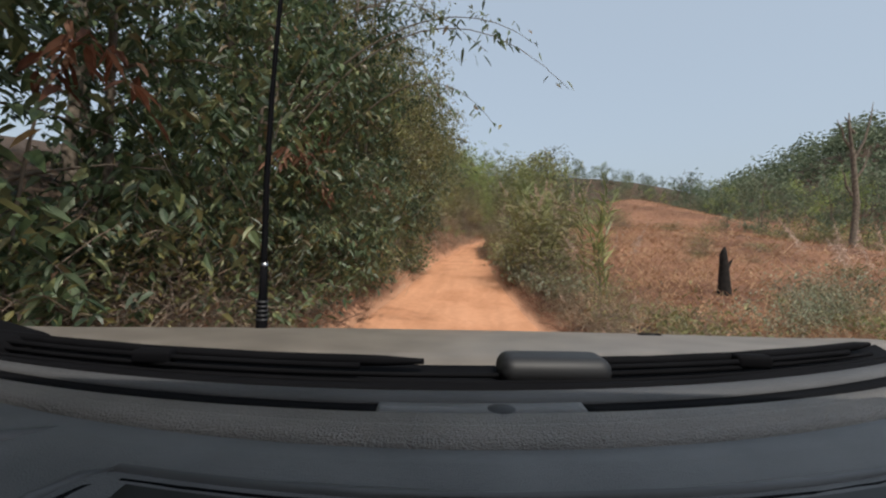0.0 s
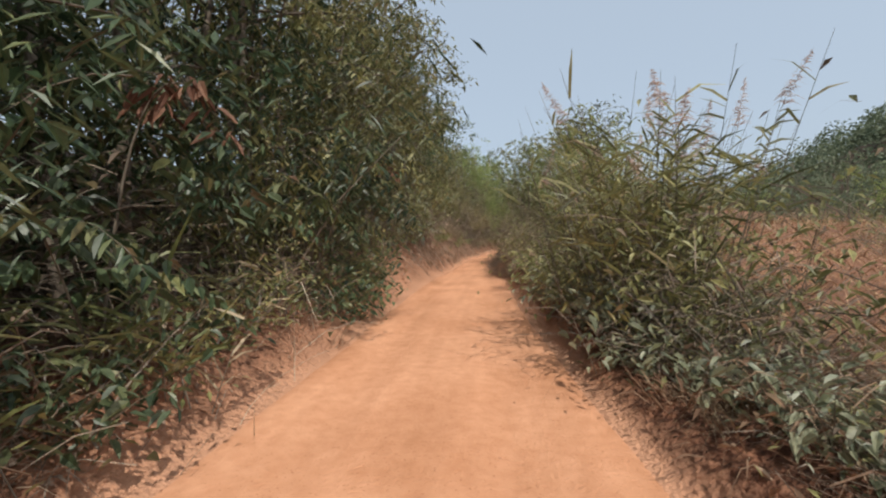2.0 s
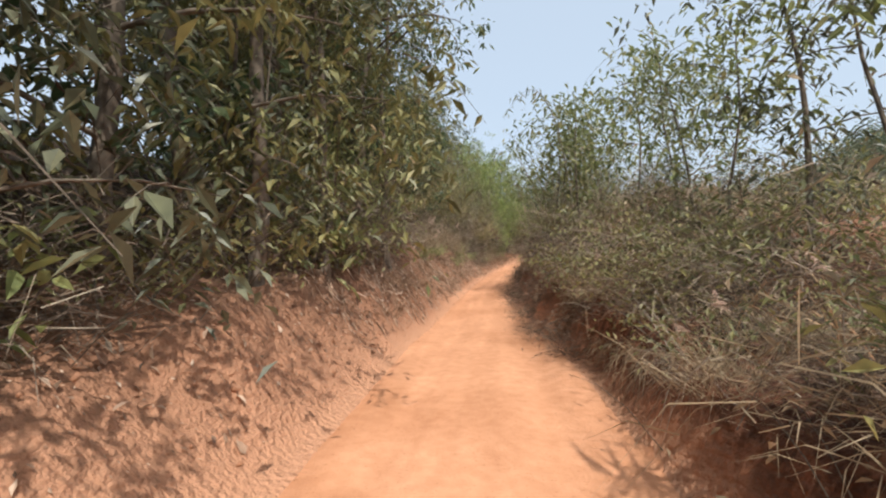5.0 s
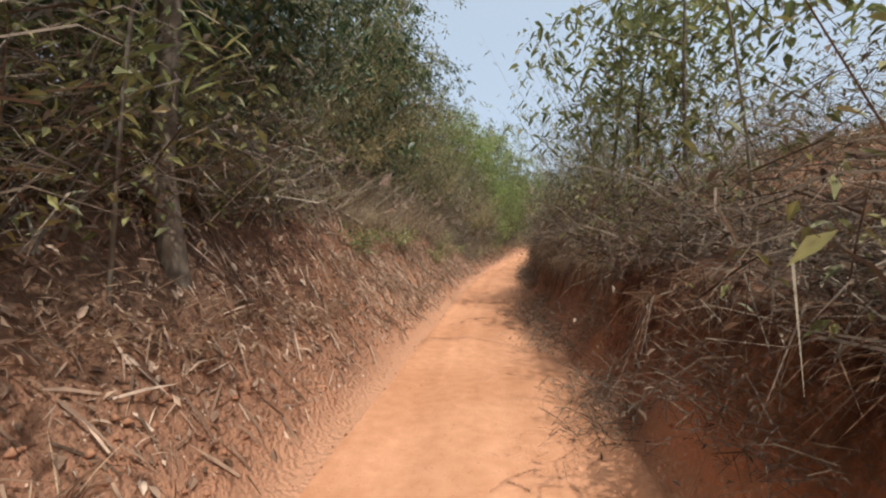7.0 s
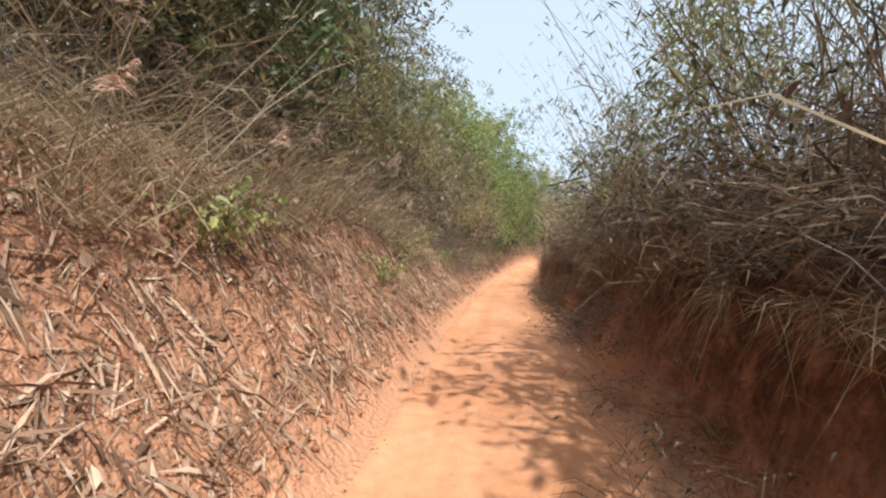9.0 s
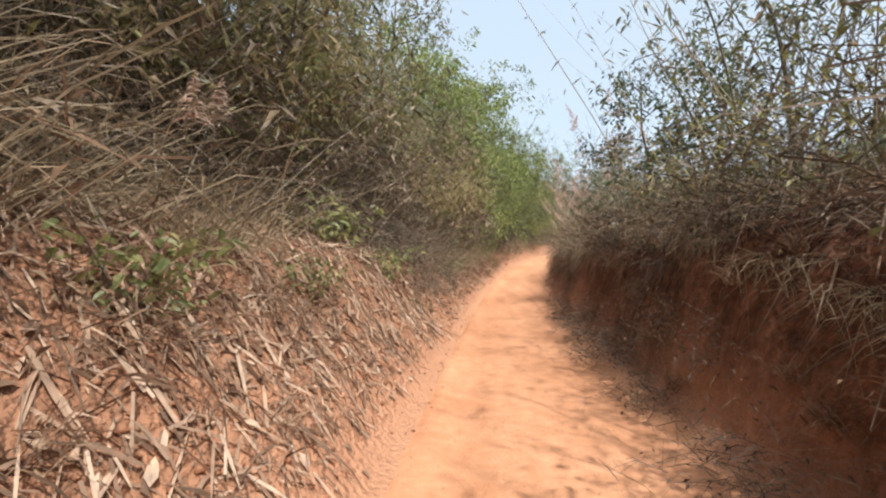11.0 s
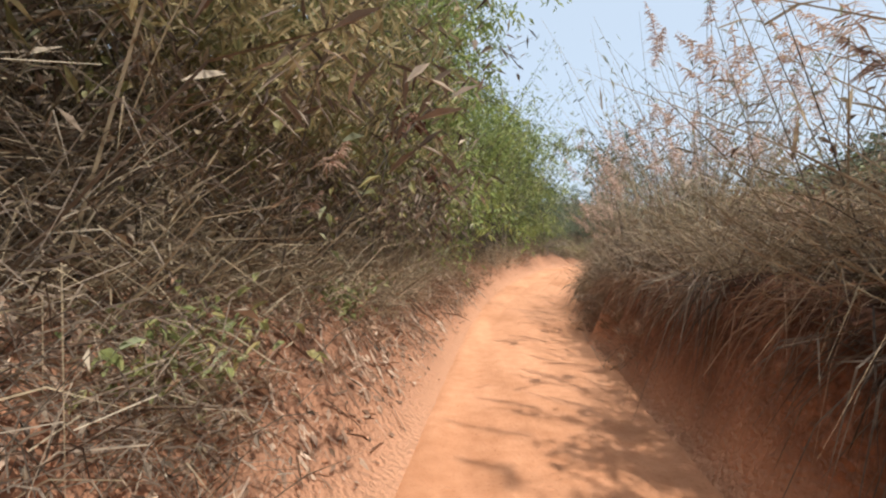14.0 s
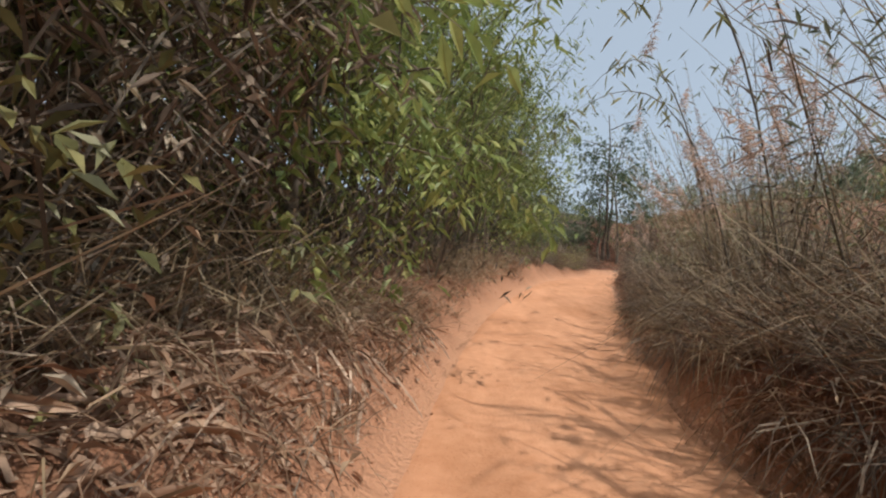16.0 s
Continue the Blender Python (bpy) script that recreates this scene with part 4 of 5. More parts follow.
# the round dark tree on the crest, and the smaller ones along it
for kind, x, y, size in (("dark", 16.8, 98, 1.6), ("far", 17.6, 98.6, 1.5), ("far", 16.2, 97.6, 1.35), ("dark", 17.9, 97.4, 1.4)):
    plant(kind, x, y, size)
for x, y, top in ((10.5, 118, 20.0), (12.5, 121, 18.6), (31, 118, 19.5), (34, 120, 20.2), (38, 119, 17.6), (41, 122, 18.4), (47, 120, 20.5), (50, 118, 21.5), (53, 121, 19.0), (56, 119, 18.4)):
    plant(["far", "dark"][int(x) % 2], x, y, (top - float(ground_z(x, y))) / 9.0)
for k in range(12):
    plant(["leafy_brush", "shrub"][k % 2], rng.uniform(4.5, 8.5), rng.uniform(24, 33), rng.uniform(0.55, 0.8))
for k in range(44):
    plant(["far", "brush", "leafy_brush", "far_light"][k % 4], rng.uniform(6, 46), rng.uniform(94, 112), [0.45, 1.3, 1.3, 0.4][k % 4])
for k in range(16):
    plant(["shrub", "pale_bush", "blade_clump"][k % 3], rng.uniform(5.5, 13), rng.uniform(5, 12), rng.uniform(0.35, 0.5))
for k in range(24):
    plant(["shrub", "leafy_brush", "feather"][k % 3], rng.uniform(4.5, 18), rng.uniform(13, 36), rng.uniform(0.35, 0.6))


def arching_cane(root, over, tip, leafmat, label, count=46, width=0.16, leaf=0.2):
    """One long bamboo cane that bows over the track, with narrow leaves hanging near its end."""
    t = empty("bamboo_cane", label, "bamboo cane")
    a, b, c = (Vector(p) for p in (root, over, tip))
    line = [a * (1 - q) ** 2 + b * 2 * q * (1 - q) + c * q * q for q in np.linspace(0, 1, 12).tolist()]
    part("culm", tube("culm", line, np.linspace(0.016, 0.003, 12).tolist(), 5), CANE, t)
    q = rng.uniform(0.45, 1.0, count).tolist()
    k = np.array([tuple(a * (1 - v) ** 2 + b * 2 * v * (1 - v) + c * v * v) for v in q])
    p = k + rng.normal(0, 0.07, (count, 3))
    part("foliage", islands("foliage", leaves(p, direction(count, -0.8), leaf * rng.uniform(0.65, 1.35, count), width, 0.15, 0.25), LEAF), leafmat, t, kind="stuff")
    return t


def cane_over(side, y, rise, reach, leafmat, label, count=46, out=1.2, along=0.0, width=0.16):
    """Root it on a bank at y, bowing reach metres towards the track at rise metres over the ground."""
    s = -1 if side == "left" else 1
    edge = float(left_edge(y) if side == "left" else right_edge(y))
    x = edge + s * out
    z = float(ground_z(x, y)) - 0.1
    arching_cane((x, y, z), (x - s * reach * 0.25, y + along * 0.4, z + rise * 1.35), (x - s * reach, y + along, z + rise * 0.8), leafmat, label, count, width)


for y, rise, reach in ((6.2, 4.6, 3.6), (7.4, 4.2, 3.1), (19.5, 5.6, 1.9), (23, 5.8, 1.9)):
    cane_over("left", y, rise, reach, GREEN, "arching leafy branch hanging over the track")
for y, rise, reach in ((30, 4.6, 1.8), (35, 4.2, 1.7), (44.5, 4.0, 2.2), (61.2, 4.2, 2.0), (62.5, 3.4, 2.6), (63.4, 4.4, 2.3)):
    cane_over("right", y, rise, reach, OLIVE, "thin arching cane with drooping narrow leaves", 34)


for y, rise, reach in ((57.9, 2.2, 0.9), (58.6, 3.6, 1.1), (59.4, 3.0, 1.0), (60.4, 3.8, 1.3)):
    cane_over("left", y, rise, reach, LIGHT, "thin branch with hanging yellow-green leaves", 14, 1.7, 0.3, 0.45)
for y, rise, reach in ((2.9, 2.6, 0.9), (6.3, 2.5, 0.9), (6.9, 2.2, 1.0), (7.4, 3.2, 0.8), (11.5, 2.4, 0.9), (18.5, 2.6, 1.0), (55.5, 2.8, 0.9), (57.2, 2.4, 0.8)):
    cane_over("left", y, rise, reach, RUST, "drooping dead branch with withered red-brown leaves", 40, 1.1, 0.3, 0.3)
for y, rise, reach in ((14.6, 1.6, 1.0), (16.4, 2.4, 1.2), (26.4, 2.6, 1.4), (28.2, 3.2, 1.5)):
    cane_over("left", y, rise, reach, LIGHT, "bowed cane with long drooping pale green leaves", 26, 1.0, -0.5, 0.2)


# overhanging trees added for shade at the start, brush on the bank, and the woods below the field
for x, y, size in ((-2.5, 0.2, 0.95), (-3.6, -2.2, 1.0), (-3.3, 1.7, 0.92)):
    plant("shade_tree", x, y, size)
row("left", 46.6, 51.5, 0.45, 0.25, ["brush", "brush", "dead_blades"], 0.5)
row("left", 46.6, 51.0, 0.6, 0.8, ["brush"], 0.6)
for x, y, size in ((5.0, 7.9, 0.5), (6.5, 9.3, 0.6), (7.4, 10.2, 0.65), (5.9, 8.6, 0.5)):
    plant("sage_bush", x, y, size)
    plant("plume_grass", x + 0.6, y - 0.5, 0.8)
for k in range(22):
    plant("shrub", 22 + 1.9 * k + rng.uniform(-0.6, 0.6), 37.5 + rng.uniform(-1.5, 1.5), rng.uniform(1.4, 2.0))
for k in range(15):
    plant("far", 24.5 + 2.6 * k + rng.uniform(-1, 1), 41 + rng.uniform(-3, 4), rng.uniform(0.7, 0.95))
for k in range(14):
    plant("far", 31 + 3.0 * k + rng.uniform(-1, 1), 62 + rng.uniform(-3, 6), rng.uniform(0.8, 1.05))


def dead_tree(height):
    """A leafless grey tree with a forked top."""
    t = empty("dead_tree", "bare grey dead tree standing beyond the field", "tree")
    part("trunk", tube("trunk", [(0, 0, -0.3), (0.1, 0, height * 0.3), (-0.1, 0.05, height * 0.6), (-0.35, 0.0, height * 0.78), (-0.45, 0, height * 0.92)], [0.17, 0.14, 0.11, 0.07, 0.02], 8), BARK, t)
    for z, reach, rise in ((0.60, 0.75, 0.40), (0.66, -0.9, 0.22), (0.45, 0.7, 0.25), (0.78, -0.55, 0.12), (0.36, -0.6, 0.2)):
        part("limb", tube("limb", [(-0.1, 0.03, height * z), (reach * 0.55, 0.1, height * (z + rise * 0.35)), (reach * 0.8, 0.05, height * (z + rise * 0.7)), (reach, 0.15, height * (z + rise))], [0.075, 0.055, 0.035, 0.012], 6), BARK, t)
    return t


snag = dead_tree(7.4)
snag.matrix_basis = pose(18.2, 24.4, float(ground_z(18.2, 24.4)))
for root, over, tip in (((-2.9, 6.6, 3.2), (-0.9, 6.4, 5.6), (1.05, 6.4, 3.6)), ((-2.7, 7.4, 3.0), (-1.1, 7.3, 4.9), (0.05, 7.3, 3.3)), ((-2.8, 6.0, 3.2), (-0.9, 6.1, 5.2), (0.55, 6.2, 4.15))):
    arching_cane(root, over, tip, GREEN, "thin overhanging branch with small broad leaves", 30, 0.42, 0.11)


# ---- litter, field grass and the far woods ----
def scatter_litter():
    """Fallen leaves that lie on the banks and among the plants."""
    n = 52000
    y = np.concatenate([rng.uniform(27, 62, n * 4 // 5), rng.uniform(-4, 27, n - n * 4 // 5)])
    u = rng.gamma(1.9, 0.75, n)
    left = rng.uniform(0, 1, n) < 0.72
    x = np.where(left, left_edge(y) - 0.1 - u, right_edge(y) + 0.55 + u * 0.8)
    e = 0.06
    z = ground_z(x, y)
    sx, sy = (ground_z(x + e, y) - z) / e, (ground_z(x, y + e) - z) / e
    a = rng.uniform(0, 6.28, n)
    d = np.stack([np.cos(a), np.sin(a), np.cos(a) * sx + np.sin(a) * sy + rng.normal(0.1, 0.22, n)], 1)
    p = np.stack([x, y, z + rng.uniform(0.005, 0.035, n)], 1)
    size = 0.022 + 0.095 * rng.uniform(0, 1, n) ** 4
    size = size * np.interp(y, (42, 44, 50, 52), (1, 1.1, 1.1, 1))
    large = size > 0.09
    litter = part("leaf_litter", islands("leaf_litter", leaves(p[large], d[large], size[large], 0.46, 0.3, -0.06), LEAF), LITTER, None, "fallen dry tan leaves lying on the banks", "stuff")
    tagged(litter, category="leaf litter")
    return part("leaf_fragments", islands("leaf_fragments", kites(p[~large], d[~large], size[~large], 0.5, 0.3, -0.08), KITE), LITTER, None, "thick layer of broken dry leaves on the banks", "stuff")


tagged(scatter_litter(), category="leaf litter")


def scatter_straw():
    """Narrow dead bamboo leaves and bits of cane lying criss-cross on the banks."""
    n = 34000
    y = np.append(rng.uniform(24, 63, n // 2), rng.uniform(32, 47, n - n // 2))
    u = rng.gamma(2.0, 0.6, n)
    left = rng.uniform(0, 1, n) < 0.75
    x = np.where(left, left_edge(y) - 0.15 - u, right_edge(y) + 0.4 + u * 1.6)
    z = ground_z(x, y)
    sx, sy = (ground_z(x + 0.06, y) - z) / 0.06, (ground_z(x, y + 0.06) - z) / 0.06
    a = rng.uniform(0, 6.28, n)
    d = np.stack([np.cos(a), np.sin(a), np.cos(a) * sx + np.sin(a) * sy + rng.normal(0.08, 0.25, n)], 1)
    p = np.stack([x, y, z + rng.uniform(0.01, 0.07, n)], 1)
    long = (0.10 + 0.3 * rng.uniform(0, 1, n) ** 2) * np.interp(y, (52, 56), (1, 1.5))
    return part("dead_bamboo_leaves", islands("dead_bamboo_leaves", blades(p, unit(d), long, long * 0.055, rng.uniform(0, 0.5, n)), BLADE), LITTER, None, "narrow dead bamboo leaves strewn over the banks", "stuff")


tagged(scatter_straw(), category="leaf litter")


def sheath_heap():
    """Broad papery bamboo sheaths fallen in a heap on the left bank, each lying its own way."""
    heap = empty("sheath_heap", "heap of broad dead bamboo sheaths on the bank", "leaf litter")
    kinds = []
    for k in range(8):
        long = 0.22 + 0.033 * k
        kinds.append(islands("sheath", leaves(np.zeros((1, 3)), np.array([(1.0, 0, 0.05)]), np.array([long]), rng.uniform(0.08, 0.15), 0.5, rng.uniform(0.0, 0.3)), LEAF, True))
    for k in range(280):
        y = rng.uniform(53.8, 59.2)
        x = float(left_edge(y)) - 0.45 - rng.gamma(2.2, 0.36)
        piece = part("sheath", kinds[int(rng.integers(0, 8))], LITTER, heap)
        piece.matrix_basis = Matrix.LocRotScale((x, y, float(ground_z(x, y)) + 0.03 + 0.3 * rng.uniform(0, 1) ** 2), Euler((rng.normal(0, 0.5), rng.normal(0, 0.3), rng.uniform(0, 6.28))), None)
    return heap


sheath_heap()


def clods():
    """Lumps of crumbled red earth at the foot of the banks and along the track's edges."""
    n = 6500
    y = np.concatenate([rng.uniform(-4, 76, n // 3), rng.uniform(26, 50, n - n // 3)])
    left = rng.uniform(0, 1, n) < 0.97
    u = np.abs(rng.normal(0, 0.9, n)) - 0.12
    x = np.where(left, left_edge(y) - u * 1.5, right_edge(y) - 0.1 + u * 0.2)
    loose = np.arange(n) % 8 == 0
    x = np.where(loose, left_edge(y) + rng.uniform(0, 1, n) * (right_edge(y) - left_edge(y)), x)
    r = (0.006 + 0.03 * rng.uniform(0, 1, n) ** 3)[:, None, None] * np.where((u < 0.1) | loose, 0.5, 1.0)[:, None, None]
    corner = np.array([(1, 0, 0), (0, 1, 0), (-1, 0, 0), (0, -1, 0), (0, 0, 0.8), (0, 0, -0.8)])
    v = corner[None] * r * rng.uniform(0.6, 1.4, (n, 6, 1)) + np.stack([x, y, ground_z(x, y) + 0.012], 1)[:, None]
    faces = ((0, 1, 4), (1, 2, 4), (2, 3, 4), (3, 0, 4), (1, 0, 5), (2, 1, 5), (3, 2, 5), (0, 3, 5))
    return part("earth_clods", islands("earth_clods", v, faces, True), CLOD, None, "crumbled lumps of red earth along the track", "stuff")


tagged(clods(), category="earth clods")


def field_grass():
    n = 42000
    y = rng.uniform(-6, 58, n)
    x = right_edge(y) + 0.8 + rng.gamma(1.5, 5.0, n)
    keep = x < 34
    m = 15000
    fy = rng.uniform(50, 124, m)
    fx = right_edge(fy) + 1.5 + rng.uniform(0, 1, m) * (62 - right_edge(fy))
    x, y = np.append(x[keep], fx), np.append(y[keep], fy)
    n = len(x)
    clump = fractal(x, y, 0.8, 3, 77)
    p = np.stack([x, y, ground_z(x, y) - 0.03], 1)
    h = (0.18 + 0.75 * np.clip(clump, 0.1, 0.8)) * rng.uniform(0.5, 1.3, n)
    v = blades(p, direction(n, 1.2), h, 0.008 + 0.0008 * (x + y * 0.3), rng.uniform(0.1, 0.7, n))
    return part("field_grass", islands("field_grass", v, BLADE), FIELD, None, "dry red-brown grass covering the open field", "stuff")


tagged(field_grass(), category="dry grass")


def far_woods():
    """The wooded hill beyond the field: many small uneven crowns of leaf sprays."""
    crowns = 1500
    x, y = rng.uniform(48, 210, crowns), rng.uniform(35, 190, crowns)
    keep = ((x > 0.5 * y + 24) & (x > 52)) | (ground_z(x, y) > 9)
    x, y = np.append(x[keep], rng.uniform(-60, 240, 330)), np.append(y[keep], rng.uniform(270, 360, 330))
    h = rng.uniform(4, 9, len(x))
    per = 60
    c = np.stack([x, y, ground_z(x, y) + h * 0.6], 1)
    o = unit(rng.normal(0, 1, (len(x), per, 3))) * rng.uniform(0.35, 1.0, (len(x), per, 1)) ** 0.5
    p = c[:, None] + o * np.stack([h * 0.42, h * 0.42, h * 0.55], 1)[:, None]
    p = p.reshape(-1, 3)
    v = kites(p, direction(len(p), -0.2), rng.uniform(0.7, 1.4, len(p)), 0.6)
    return part("far_woods", islands("far_woods", v, KITE), HAZED_LEAVES, None, "woods covering the distant hill, green paled to imitate haze", "stuff")


tagged(far_woods(), category="woods")
for k in range(26):
    plant(["far", "far_light", "far"][k % 3], rng.uniform(0, 190), rng.uniform(330, 365), rng.uniform(1.1, 2.2))
for k in range(18):
    plant(["far", "far_light"][k % 2], rng.uniform(38, 60), rng.uniform(60, 100), rng.uniform(0.8, 1.3))

for kind in KINDS.values():
    for proto in kind:
        for o in (*proto.children_recursive, proto):
            bpy.data.objects.remove(o)


# ---- the vehicle, standing where the drive begins ----
def plain(name, colour, rough, metal=0.0, grain=0.0, scale=300.0):
    m, n, l, b = material(name, rough)
    b.inputs["Specular IOR Level"].default_value = 0.5
    b.inputs["Metallic"].default_value = metal
    tint = ramp(n, l, noise_node(n, l, 12, 5), ((0.3, tuple(c * 0.8 for c in colour)), (0.7, tuple(c * 1.15 for c in colour))))
    l.new(tint, b.inputs["Base Color"])
    if grain:
        c = n.new("ShaderNodeTexCoord")
        v = n.new("ShaderNodeTexVoronoi")
        v.inputs["Scale"].default_value = scale
        l.new(c.outputs["Object"], v.inputs["Vector"])
        bump(n, l, b, v.outputs["Distance"], grain, 0.002)
    return m


PLASTIC = plain("grey dashboard plastic", (0.14, 0.142, 0.146), 0.45, 0, 0.4, 900)
LEATHER = plain("grained dashboard leather", (0.19, 0.172, 0.158), 0.36, 0, 0.9, 480)
BLACK = plain("black rubber and plastic", (0.006, 0.006, 0.007), 0.8)
BLACK.node_tree.nodes["Principled BSDF"].inputs["Specular IOR Level"].default_value = 0.05
PAINT = plain("dusty beige car paint", (0.165, 0.143, 0.12), 0.42)
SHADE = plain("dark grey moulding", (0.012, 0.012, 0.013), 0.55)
BOARD = plain("dark dashboard plastic", (0.065, 0.065, 0.067), 0.55, 0, 0.4, 900)
EDGE = plain("moulded plastic edge", (0.085, 0.087, 0.09), 0.42)
CHROME = plain("bare metal", (0.6, 0.6, 0.6), 0.25, 1.0)


def bow(c0, c1, c2, z):
    """A line across the car: how far ahead it runs at each x."""
    return lambda x: (x, c0 + c1 * x + c2 * x * x, z)


def loft(name, lines, x0, x1, mat, parent, steps=48, thick=0.006, label=""):
    """A moulded panel through several lines across the car."""
    v = np.array([[f(x) for x in np.linspace(x0, x1, steps)] for f in lines])
    i = np.arange((len(lines) - 1) * steps).reshape(-1, steps)[:, :-1].reshape(-1)
    ob = part(name, islands(name, v.reshape(1, -1, 3), np.stack([i, i + 1, i + steps + 1, i + steps], 1), True), mat, parent, label)
    k = ob.modifiers.new("thickness", "SOLIDIFY")
    k.thickness, k.offset = thick, -1
    return ob


def block(name, size, at, mat, parent, bevel=0.02, turn=(0, 0, 0), segments=3, label=""):
    bm = bmesh.new()
    bmesh.ops.create_cube(bm, size=1)
    bmesh.ops.scale(bm, vec=size, verts=bm.verts)
    bmesh.ops.bevel(bm, geom=bm.edges[:], offset=bevel, segments=segments, affect="EDGES", profile=0.5)
    bmesh.ops.rotate(bm, matrix=Euler(turn).to_matrix(), verts=bm.verts)
    bmesh.ops.translate(bm, vec=at, verts=bm.verts)
    me = bpy.data.meshes.new(name)
    bm.to_mesh(me)
    bm.free()
    me.polygons.foreach_set("use_smooth", [True] * len(me.polygons))
    return part(name, me, mat, parent, label)


def rod(name, points, radii, mat, parent, sides=8, label=""):
    return part(name, tube(name, points, radii, sides), mat, parent, label)


def vehicle():
    car = empty("car", "dusty beige off-road car standing on the dirt track", "car")
    # dashboard, from the windscreen towards the seats
    dash = 1.340
    lip = bow(0.478, 0.05, 0.31, dash - 0.014)
    vent_far, vent_near = bow(0.406, 0.035, 0.373, dash), bow(0.383, 0.03, 0.367, dash)
    strip_far, strip_near = bow(0.362, 0.026, 0.418, dash - 0.001), bow(0.321, 0.008, 0.467, dash - 0.002)
    bead_far = bow(0.272, 0.02, 0.30, dash - 0.004)
    board = loft("dashboard", [lip, bow(0.44, 0.045, 0.34, dash - 0.001), vent_far], -0.78, 0.78, BOARD, car, label="dark grey moulded plastic dashboard")
    for name, x0, x1 in (("defrost_vent", -0.74, -0.055), ("defrost_vent", 0.135, 0.74)):
        loft(name, [bow(0.4055, 0.035, 0.373, dash - 0.002), bow(0.3835, 0.03, 0.367, dash - 0.002)], x0, x1, BLACK, board, label="black slotted defrost vent")
    loft("sensor_panel", [vent_far, vent_near], -0.055, 0.135, PLASTIC, board)
    loft("leather_strip", [vent_near, strip_far, bow(0.352, 0.022, 0.43, dash + 0.002), bow(0.332, 0.012, 0.455, dash + 0.002), strip_near], -0.70, 0.70, LEATHER, board, label="grained leather strip")
    loft("top_panel", [strip_near, bow(0.30, 0.012, 0.38, dash - 0.002), bow(0.20, 0.0, 0.2, dash - 0.006), bow(0.05, 0.0, 0.1, dash - 0.03)], -0.66, 0.66, PLASTIC, board, label="grained grey plastic top panel")
    back = lambda x: 0.264 - 0.009 * x + 0.476 * x * x
    for name, drop, radius, mat in (("trim_bead", 0.0, 0.005, EDGE), ("groove", 0.010, 0.004, BLACK)):
        corner = [(-0.262 + drop, 0.15), (-0.246 + drop, 0.215), (-0.236 + drop, 0.252 - drop), (-0.226 + drop, 0.276 - drop)]
        run = corner + [(x, back(x) - drop) for x in np.linspace(-0.208 + drop, 0.5, 18).tolist()]
        rod(name, [(x, y, dash + (0.001 if mat is EDGE else -0.001)) for x, y in run], [radius] * len(run), mat, board, 8, "raised moulded bead" if mat is EDGE else "dark groove inside the bead")
    loft("tray", [lambda x: (x, back(x) - 0.016, dash - 0.002), lambda x: (x, 0.16, dash - 0.008)], -0.19, 0.5, SHADE, board, label="recessed dark tray")
    rod("side_moulding", [(-0.40, 0.25, dash - 0.006), (-0.345, 0.305, dash - 0.005), (-0.318, 0.330, dash - 0.004), (-0.295, 0.346, dash - 0.004), (-0.27, 0.354, dash - 0.004)], [0.02, 0.016, 0.012, 0.008, 0.003], EDGE, board, 12, "rounded moulding beside the tray")
    for x, y, a in ((-0.262, 0.30, -0.7), (-0.03, 0.292, 0.1), (0.30, 0.35, 0.15)):
        rod("scratch", [(x + 0.014 * q * math.cos(a), y + 0.014 * q * math.sin(a) + 0.003 * q * q, dash - 0.0005) for q in (-1, -0.4, 0.3, 1)], [0.0004, 0.0007, 0.0006, 0.0003], PALE, board, 4, "thin pale scratch")
    bm = bmesh.new()
    bmesh.ops.create_uvsphere(bm, u_segments=20, v_segments=12, radius=0.021)
    bmesh.ops.scale(bm, vec=(0.9, 0.8, 0.4), verts=bm.verts)
    bmesh.ops.translate(bm, vec=(0.057, 0.396, dash), verts=bm.verts)
    me = bpy.data.meshes.new("sun_sensor")
    bm.to_mesh(me)
    bm.free()
    part("sun_sensor", me, SHADE, board, "round black sun sensor")
    # cowl, wipers and bonnet
    cowl = loft("cowl", [bow(0.49, 0.05, 0.299, 1.322), bow(0.52, 0.05, 0.285, 1.312), bow(0.555, 0.05, 0.27, 1.318), bow(0.592, 0.05, 0.26, 1.327)], -0.78, 0.78, BLACK, car, label="black plastic windscreen cowl")
    for k, (a, c) in enumerate(((0.515, 0.29), (0.545, 0.275))):
        line = bow(a, 0.05, c, 1.328)
        rod("cowl_rib", [line(x) for x in np.linspace(-0.7, 0.7, 16).tolist()], [0.0035] * 16, BLACK, cowl, 6)
    for x0, x1, a, c in ((-0.72, -0.02, 0.57, 0.27), (0.16, 0.72, 0.565, 0.27)):
        line = bow(a, 0.05, c, 1.338)
        w = rod("wiper", [line(x) for x in np.linspace(x0, x1, 14).tolist()], [0.004] + [0.0075] * 12 + [0.004], BLACK, car, 6, "black windscreen wiper")
        line = bow(a - 0.018, 0.05, c, 1.336)
        rod("rubber_blade", [line(x) for x in np.linspace(x0 + 0.05, x1 - 0.08, 12).tolist()], [0.004] * 12, BLACK, w, 6)
        block("blade_joint", (0.05, 0.022, 0.018), line((x0 + x1) / 2), BLACK, w, 0.005)
    seal = bow(0.486, 0.05, 0.30, 1.325)
    rod("windscreen_seal", [seal(x) for x in np.linspace(-0.78, 0.78, 24).tolist()], [0.012] * 24, BLACK, cowl, 8, "thick black rubber seal")
    block("cowl_end", (0.28, 0.07, 0.05), (-0.71, 0.70, 1.318), BLACK, cowl, 0.022, (0, 0, -0.5), 4)
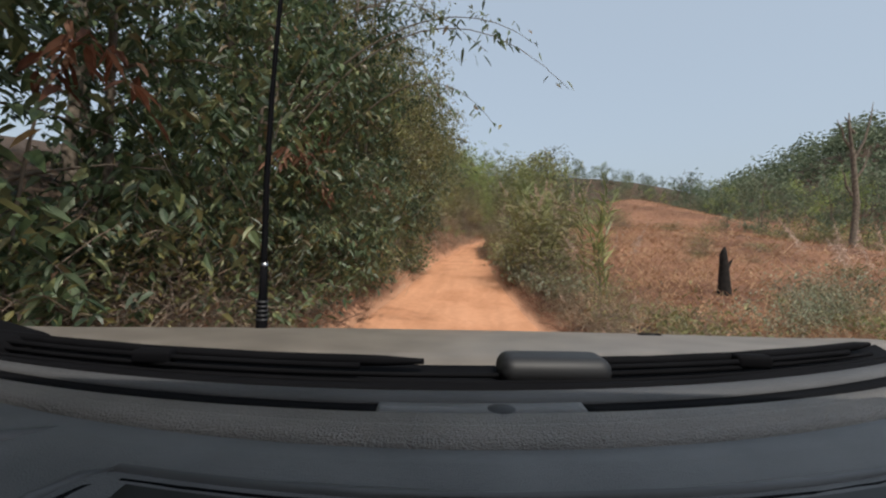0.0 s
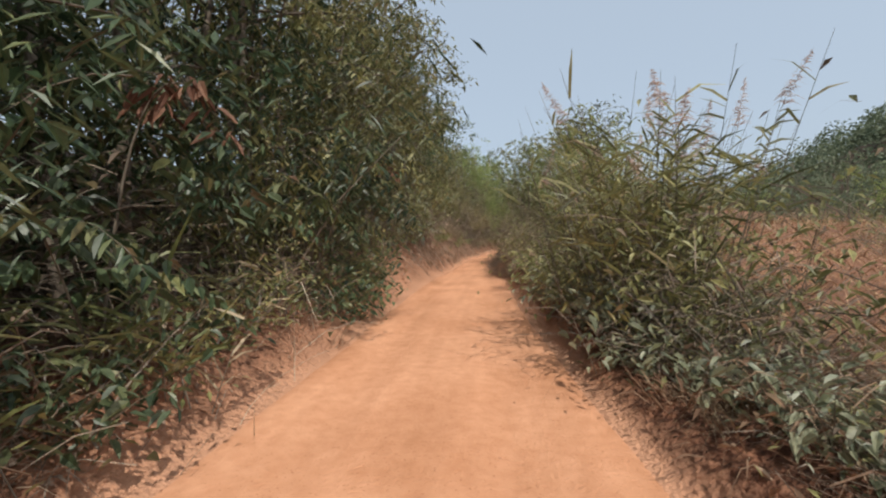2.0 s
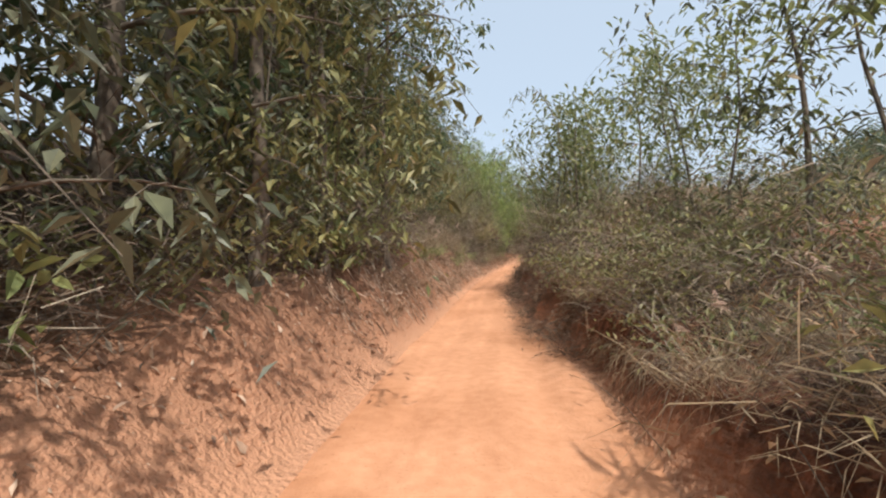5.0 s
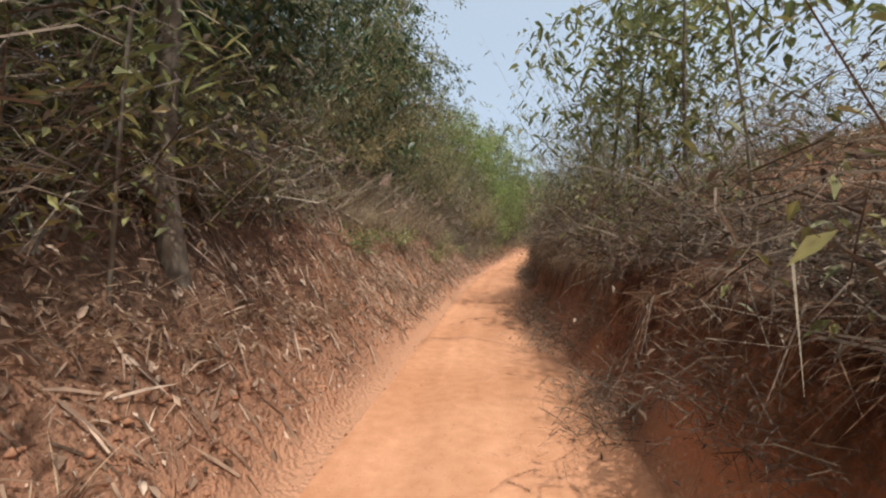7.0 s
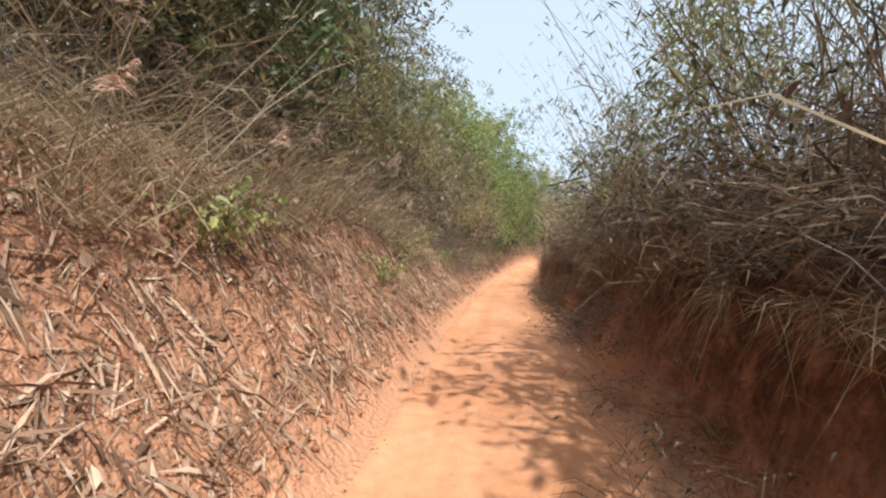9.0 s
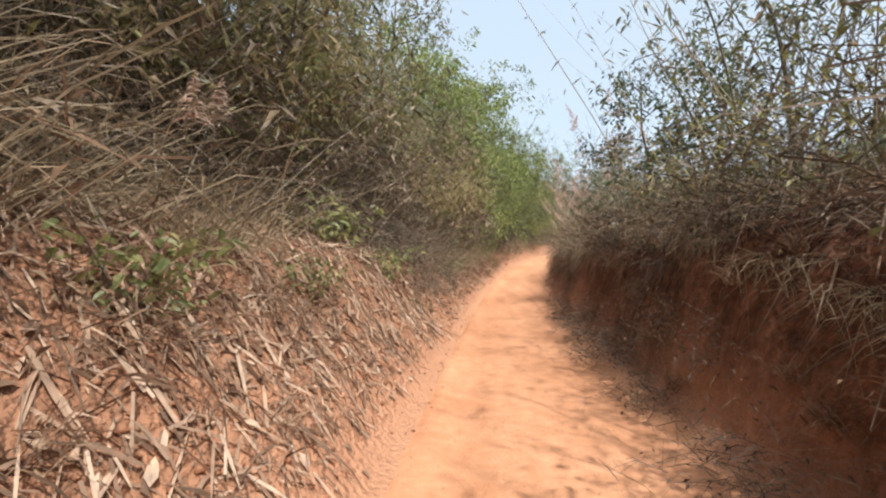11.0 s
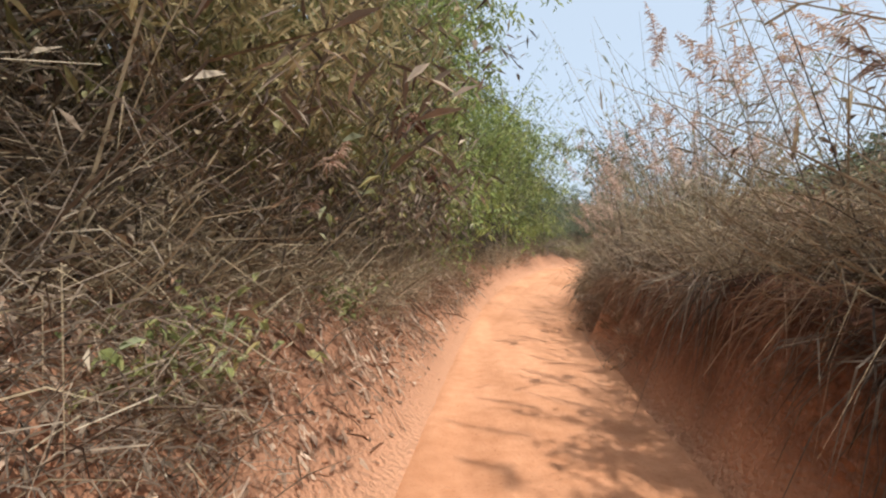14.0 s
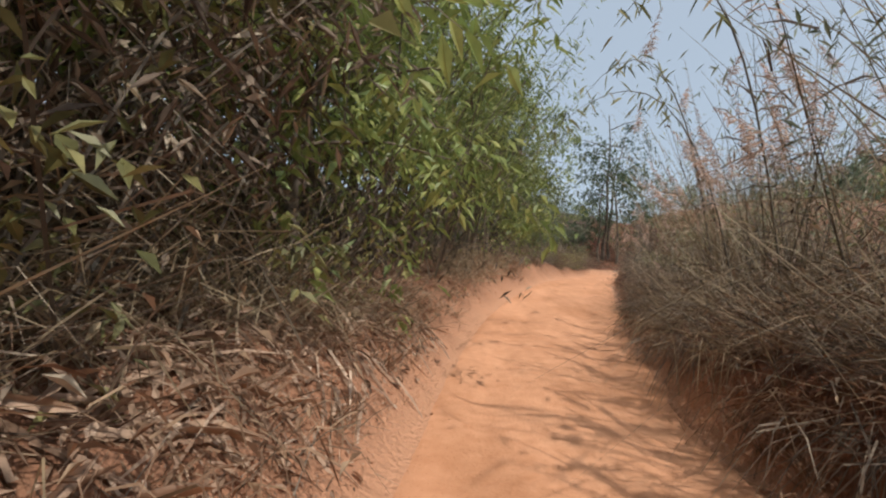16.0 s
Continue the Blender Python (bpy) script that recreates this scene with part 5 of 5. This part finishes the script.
    block("wiper_pivot_cover", (0.142, 0.06, 0.038), (0.145, 0.565, 1.334), SHADE, car, 0.0175, (0, 0, 0.05), 5, "black rounded wiper arm cover")
    bonnet = loft("bonnet", [bow(0.594, 0.05, 0.255, 1.317), bow(0.70, 0.05, 0.17, 1.318), bow(0.86, 0.05, 0.05, 1.306), bow(1.03, 0.05, -0.05, 1.2825), bow(1.25, 0, -0.12, 1.235), bow(1.50, 0, -0.16, 1.16), bow(1.60, 0, -0.18, 1.06)], -0.88, 0.88, PAINT, car, thick=0.012, label="dusty beige bonnet")
    block("washer_nozzle", (0.05, 0.016, 0.007), (0.47, 0.99, 1.291), BLACK, bonnet, 0.003)
    # whip antenna on the left wing
    foot = Vector((-0.40, 0.987, 1.275))
    antenna = rod("antenna", [foot, foot + Vector((0, 0, 0.03)), foot + Vector((0.001, 0, 0.09)), foot + Vector((0.003, 0, 0.16))], [0.013, 0.012, 0.0095, 0.008], BLACK, car, 10, "black whip antenna")
    for k in range(5):
        z = 0.028 + 0.010 * k
        rod("spring_coil", [foot + Vector((0, 0, z)), foot + Vector((0, 0, z + 0.004))], [0.0135, 0.0135], SHADE, antenna, 10)
    rod("band", [foot + Vector((0.003, 0, 0.15)), foot + Vector((0.003, 0, 0.157))], [0.0088, 0.0088], CHROME, antenna, 10, "pale metal band")
    rod("whip", [foot + Vector((0.003 + 0.045 * q * q, 0, 0.15 + 0.75 * q)) for q in (0, 0.25, 0.5, 0.75, 1)], [0.0072, 0.0066, 0.0058, 0.005, 0.0042], BLACK, antenna, 8)
    # plain lower body, cab and wheels that carry it
    block("lower_body", (1.78, 4.1, 0.52), (0, -0.55, 0.76), PAINT, car, 0.08)
    for x in (-0.84, 0.84):
        block("wing", (0.10, 1.15, 0.30), (x, 0.98, 0.99), PAINT, car, 0.045)
        block("door", (0.08, 1.9, 0.42), (x, -0.75, 1.12), PAINT, car, 0.03)
        rod("pillar", [(x, 0.42, 1.30), (x * 0.92, 0.05, 1.62), (x * 0.86, -0.25, 1.90)], [0.04, 0.035, 0.035], PAINT, car)
        rod("pillar", [(x, -1.75, 1.28), (x * 0.95, -1.72, 1.6), (x * 0.86, -1.65, 1.90)], [0.06, 0.05, 0.05], PAINT, car)
    # roof runs forward, and an unseen slab is added, to shade the dashboard
    block("roof", (1.5, 1.85, 0.05), (0, -0.83, 1.92), PAINT, car, 0.02)
    block("sun_visor", (1.3, 0.16, 0.02), (0, 0.06, 1.86), SHADE, car, 0.008)
    block("front_panel", (1.6, 0.12, 0.42), (0, 1.44, 0.90), SHADE, car, 0.04)
    for x in (-0.78, 0.78):
        for y in (0.95, -1.95):
            bm = bmesh.new()
            bmesh.ops.create_cone(bm, cap_ends=True, segments=28, radius1=0.385, radius2=0.385, depth=0.24)
            bmesh.ops.bevel(bm, geom=[e for e in bm.edges if abs(e.verts[0].co.z - e.verts[1].co.z) < 0.01], offset=0.035, segments=3, affect="EDGES")
            bmesh.ops.rotate(bm, matrix=Euler((0, math.pi / 2, 0)).to_matrix(), verts=bm.verts)
            bmesh.ops.translate(bm, vec=(x, y, 0.37), verts=bm.verts)
            me = bpy.data.meshes.new("tyre")
            bm.to_mesh(me)
            bm.free()
            wheel = part("tyre", me, BLACK, car, "dusty black tyre")
            rod("rim", [(x - 0.125, y, 0.37), (x + 0.125, y, 0.37)], [0.21, 0.21], CHROME, wheel, 20)
    car.matrix_basis = pose(0, 0, 0, 0, 0, 6)
    return car


vehicle()
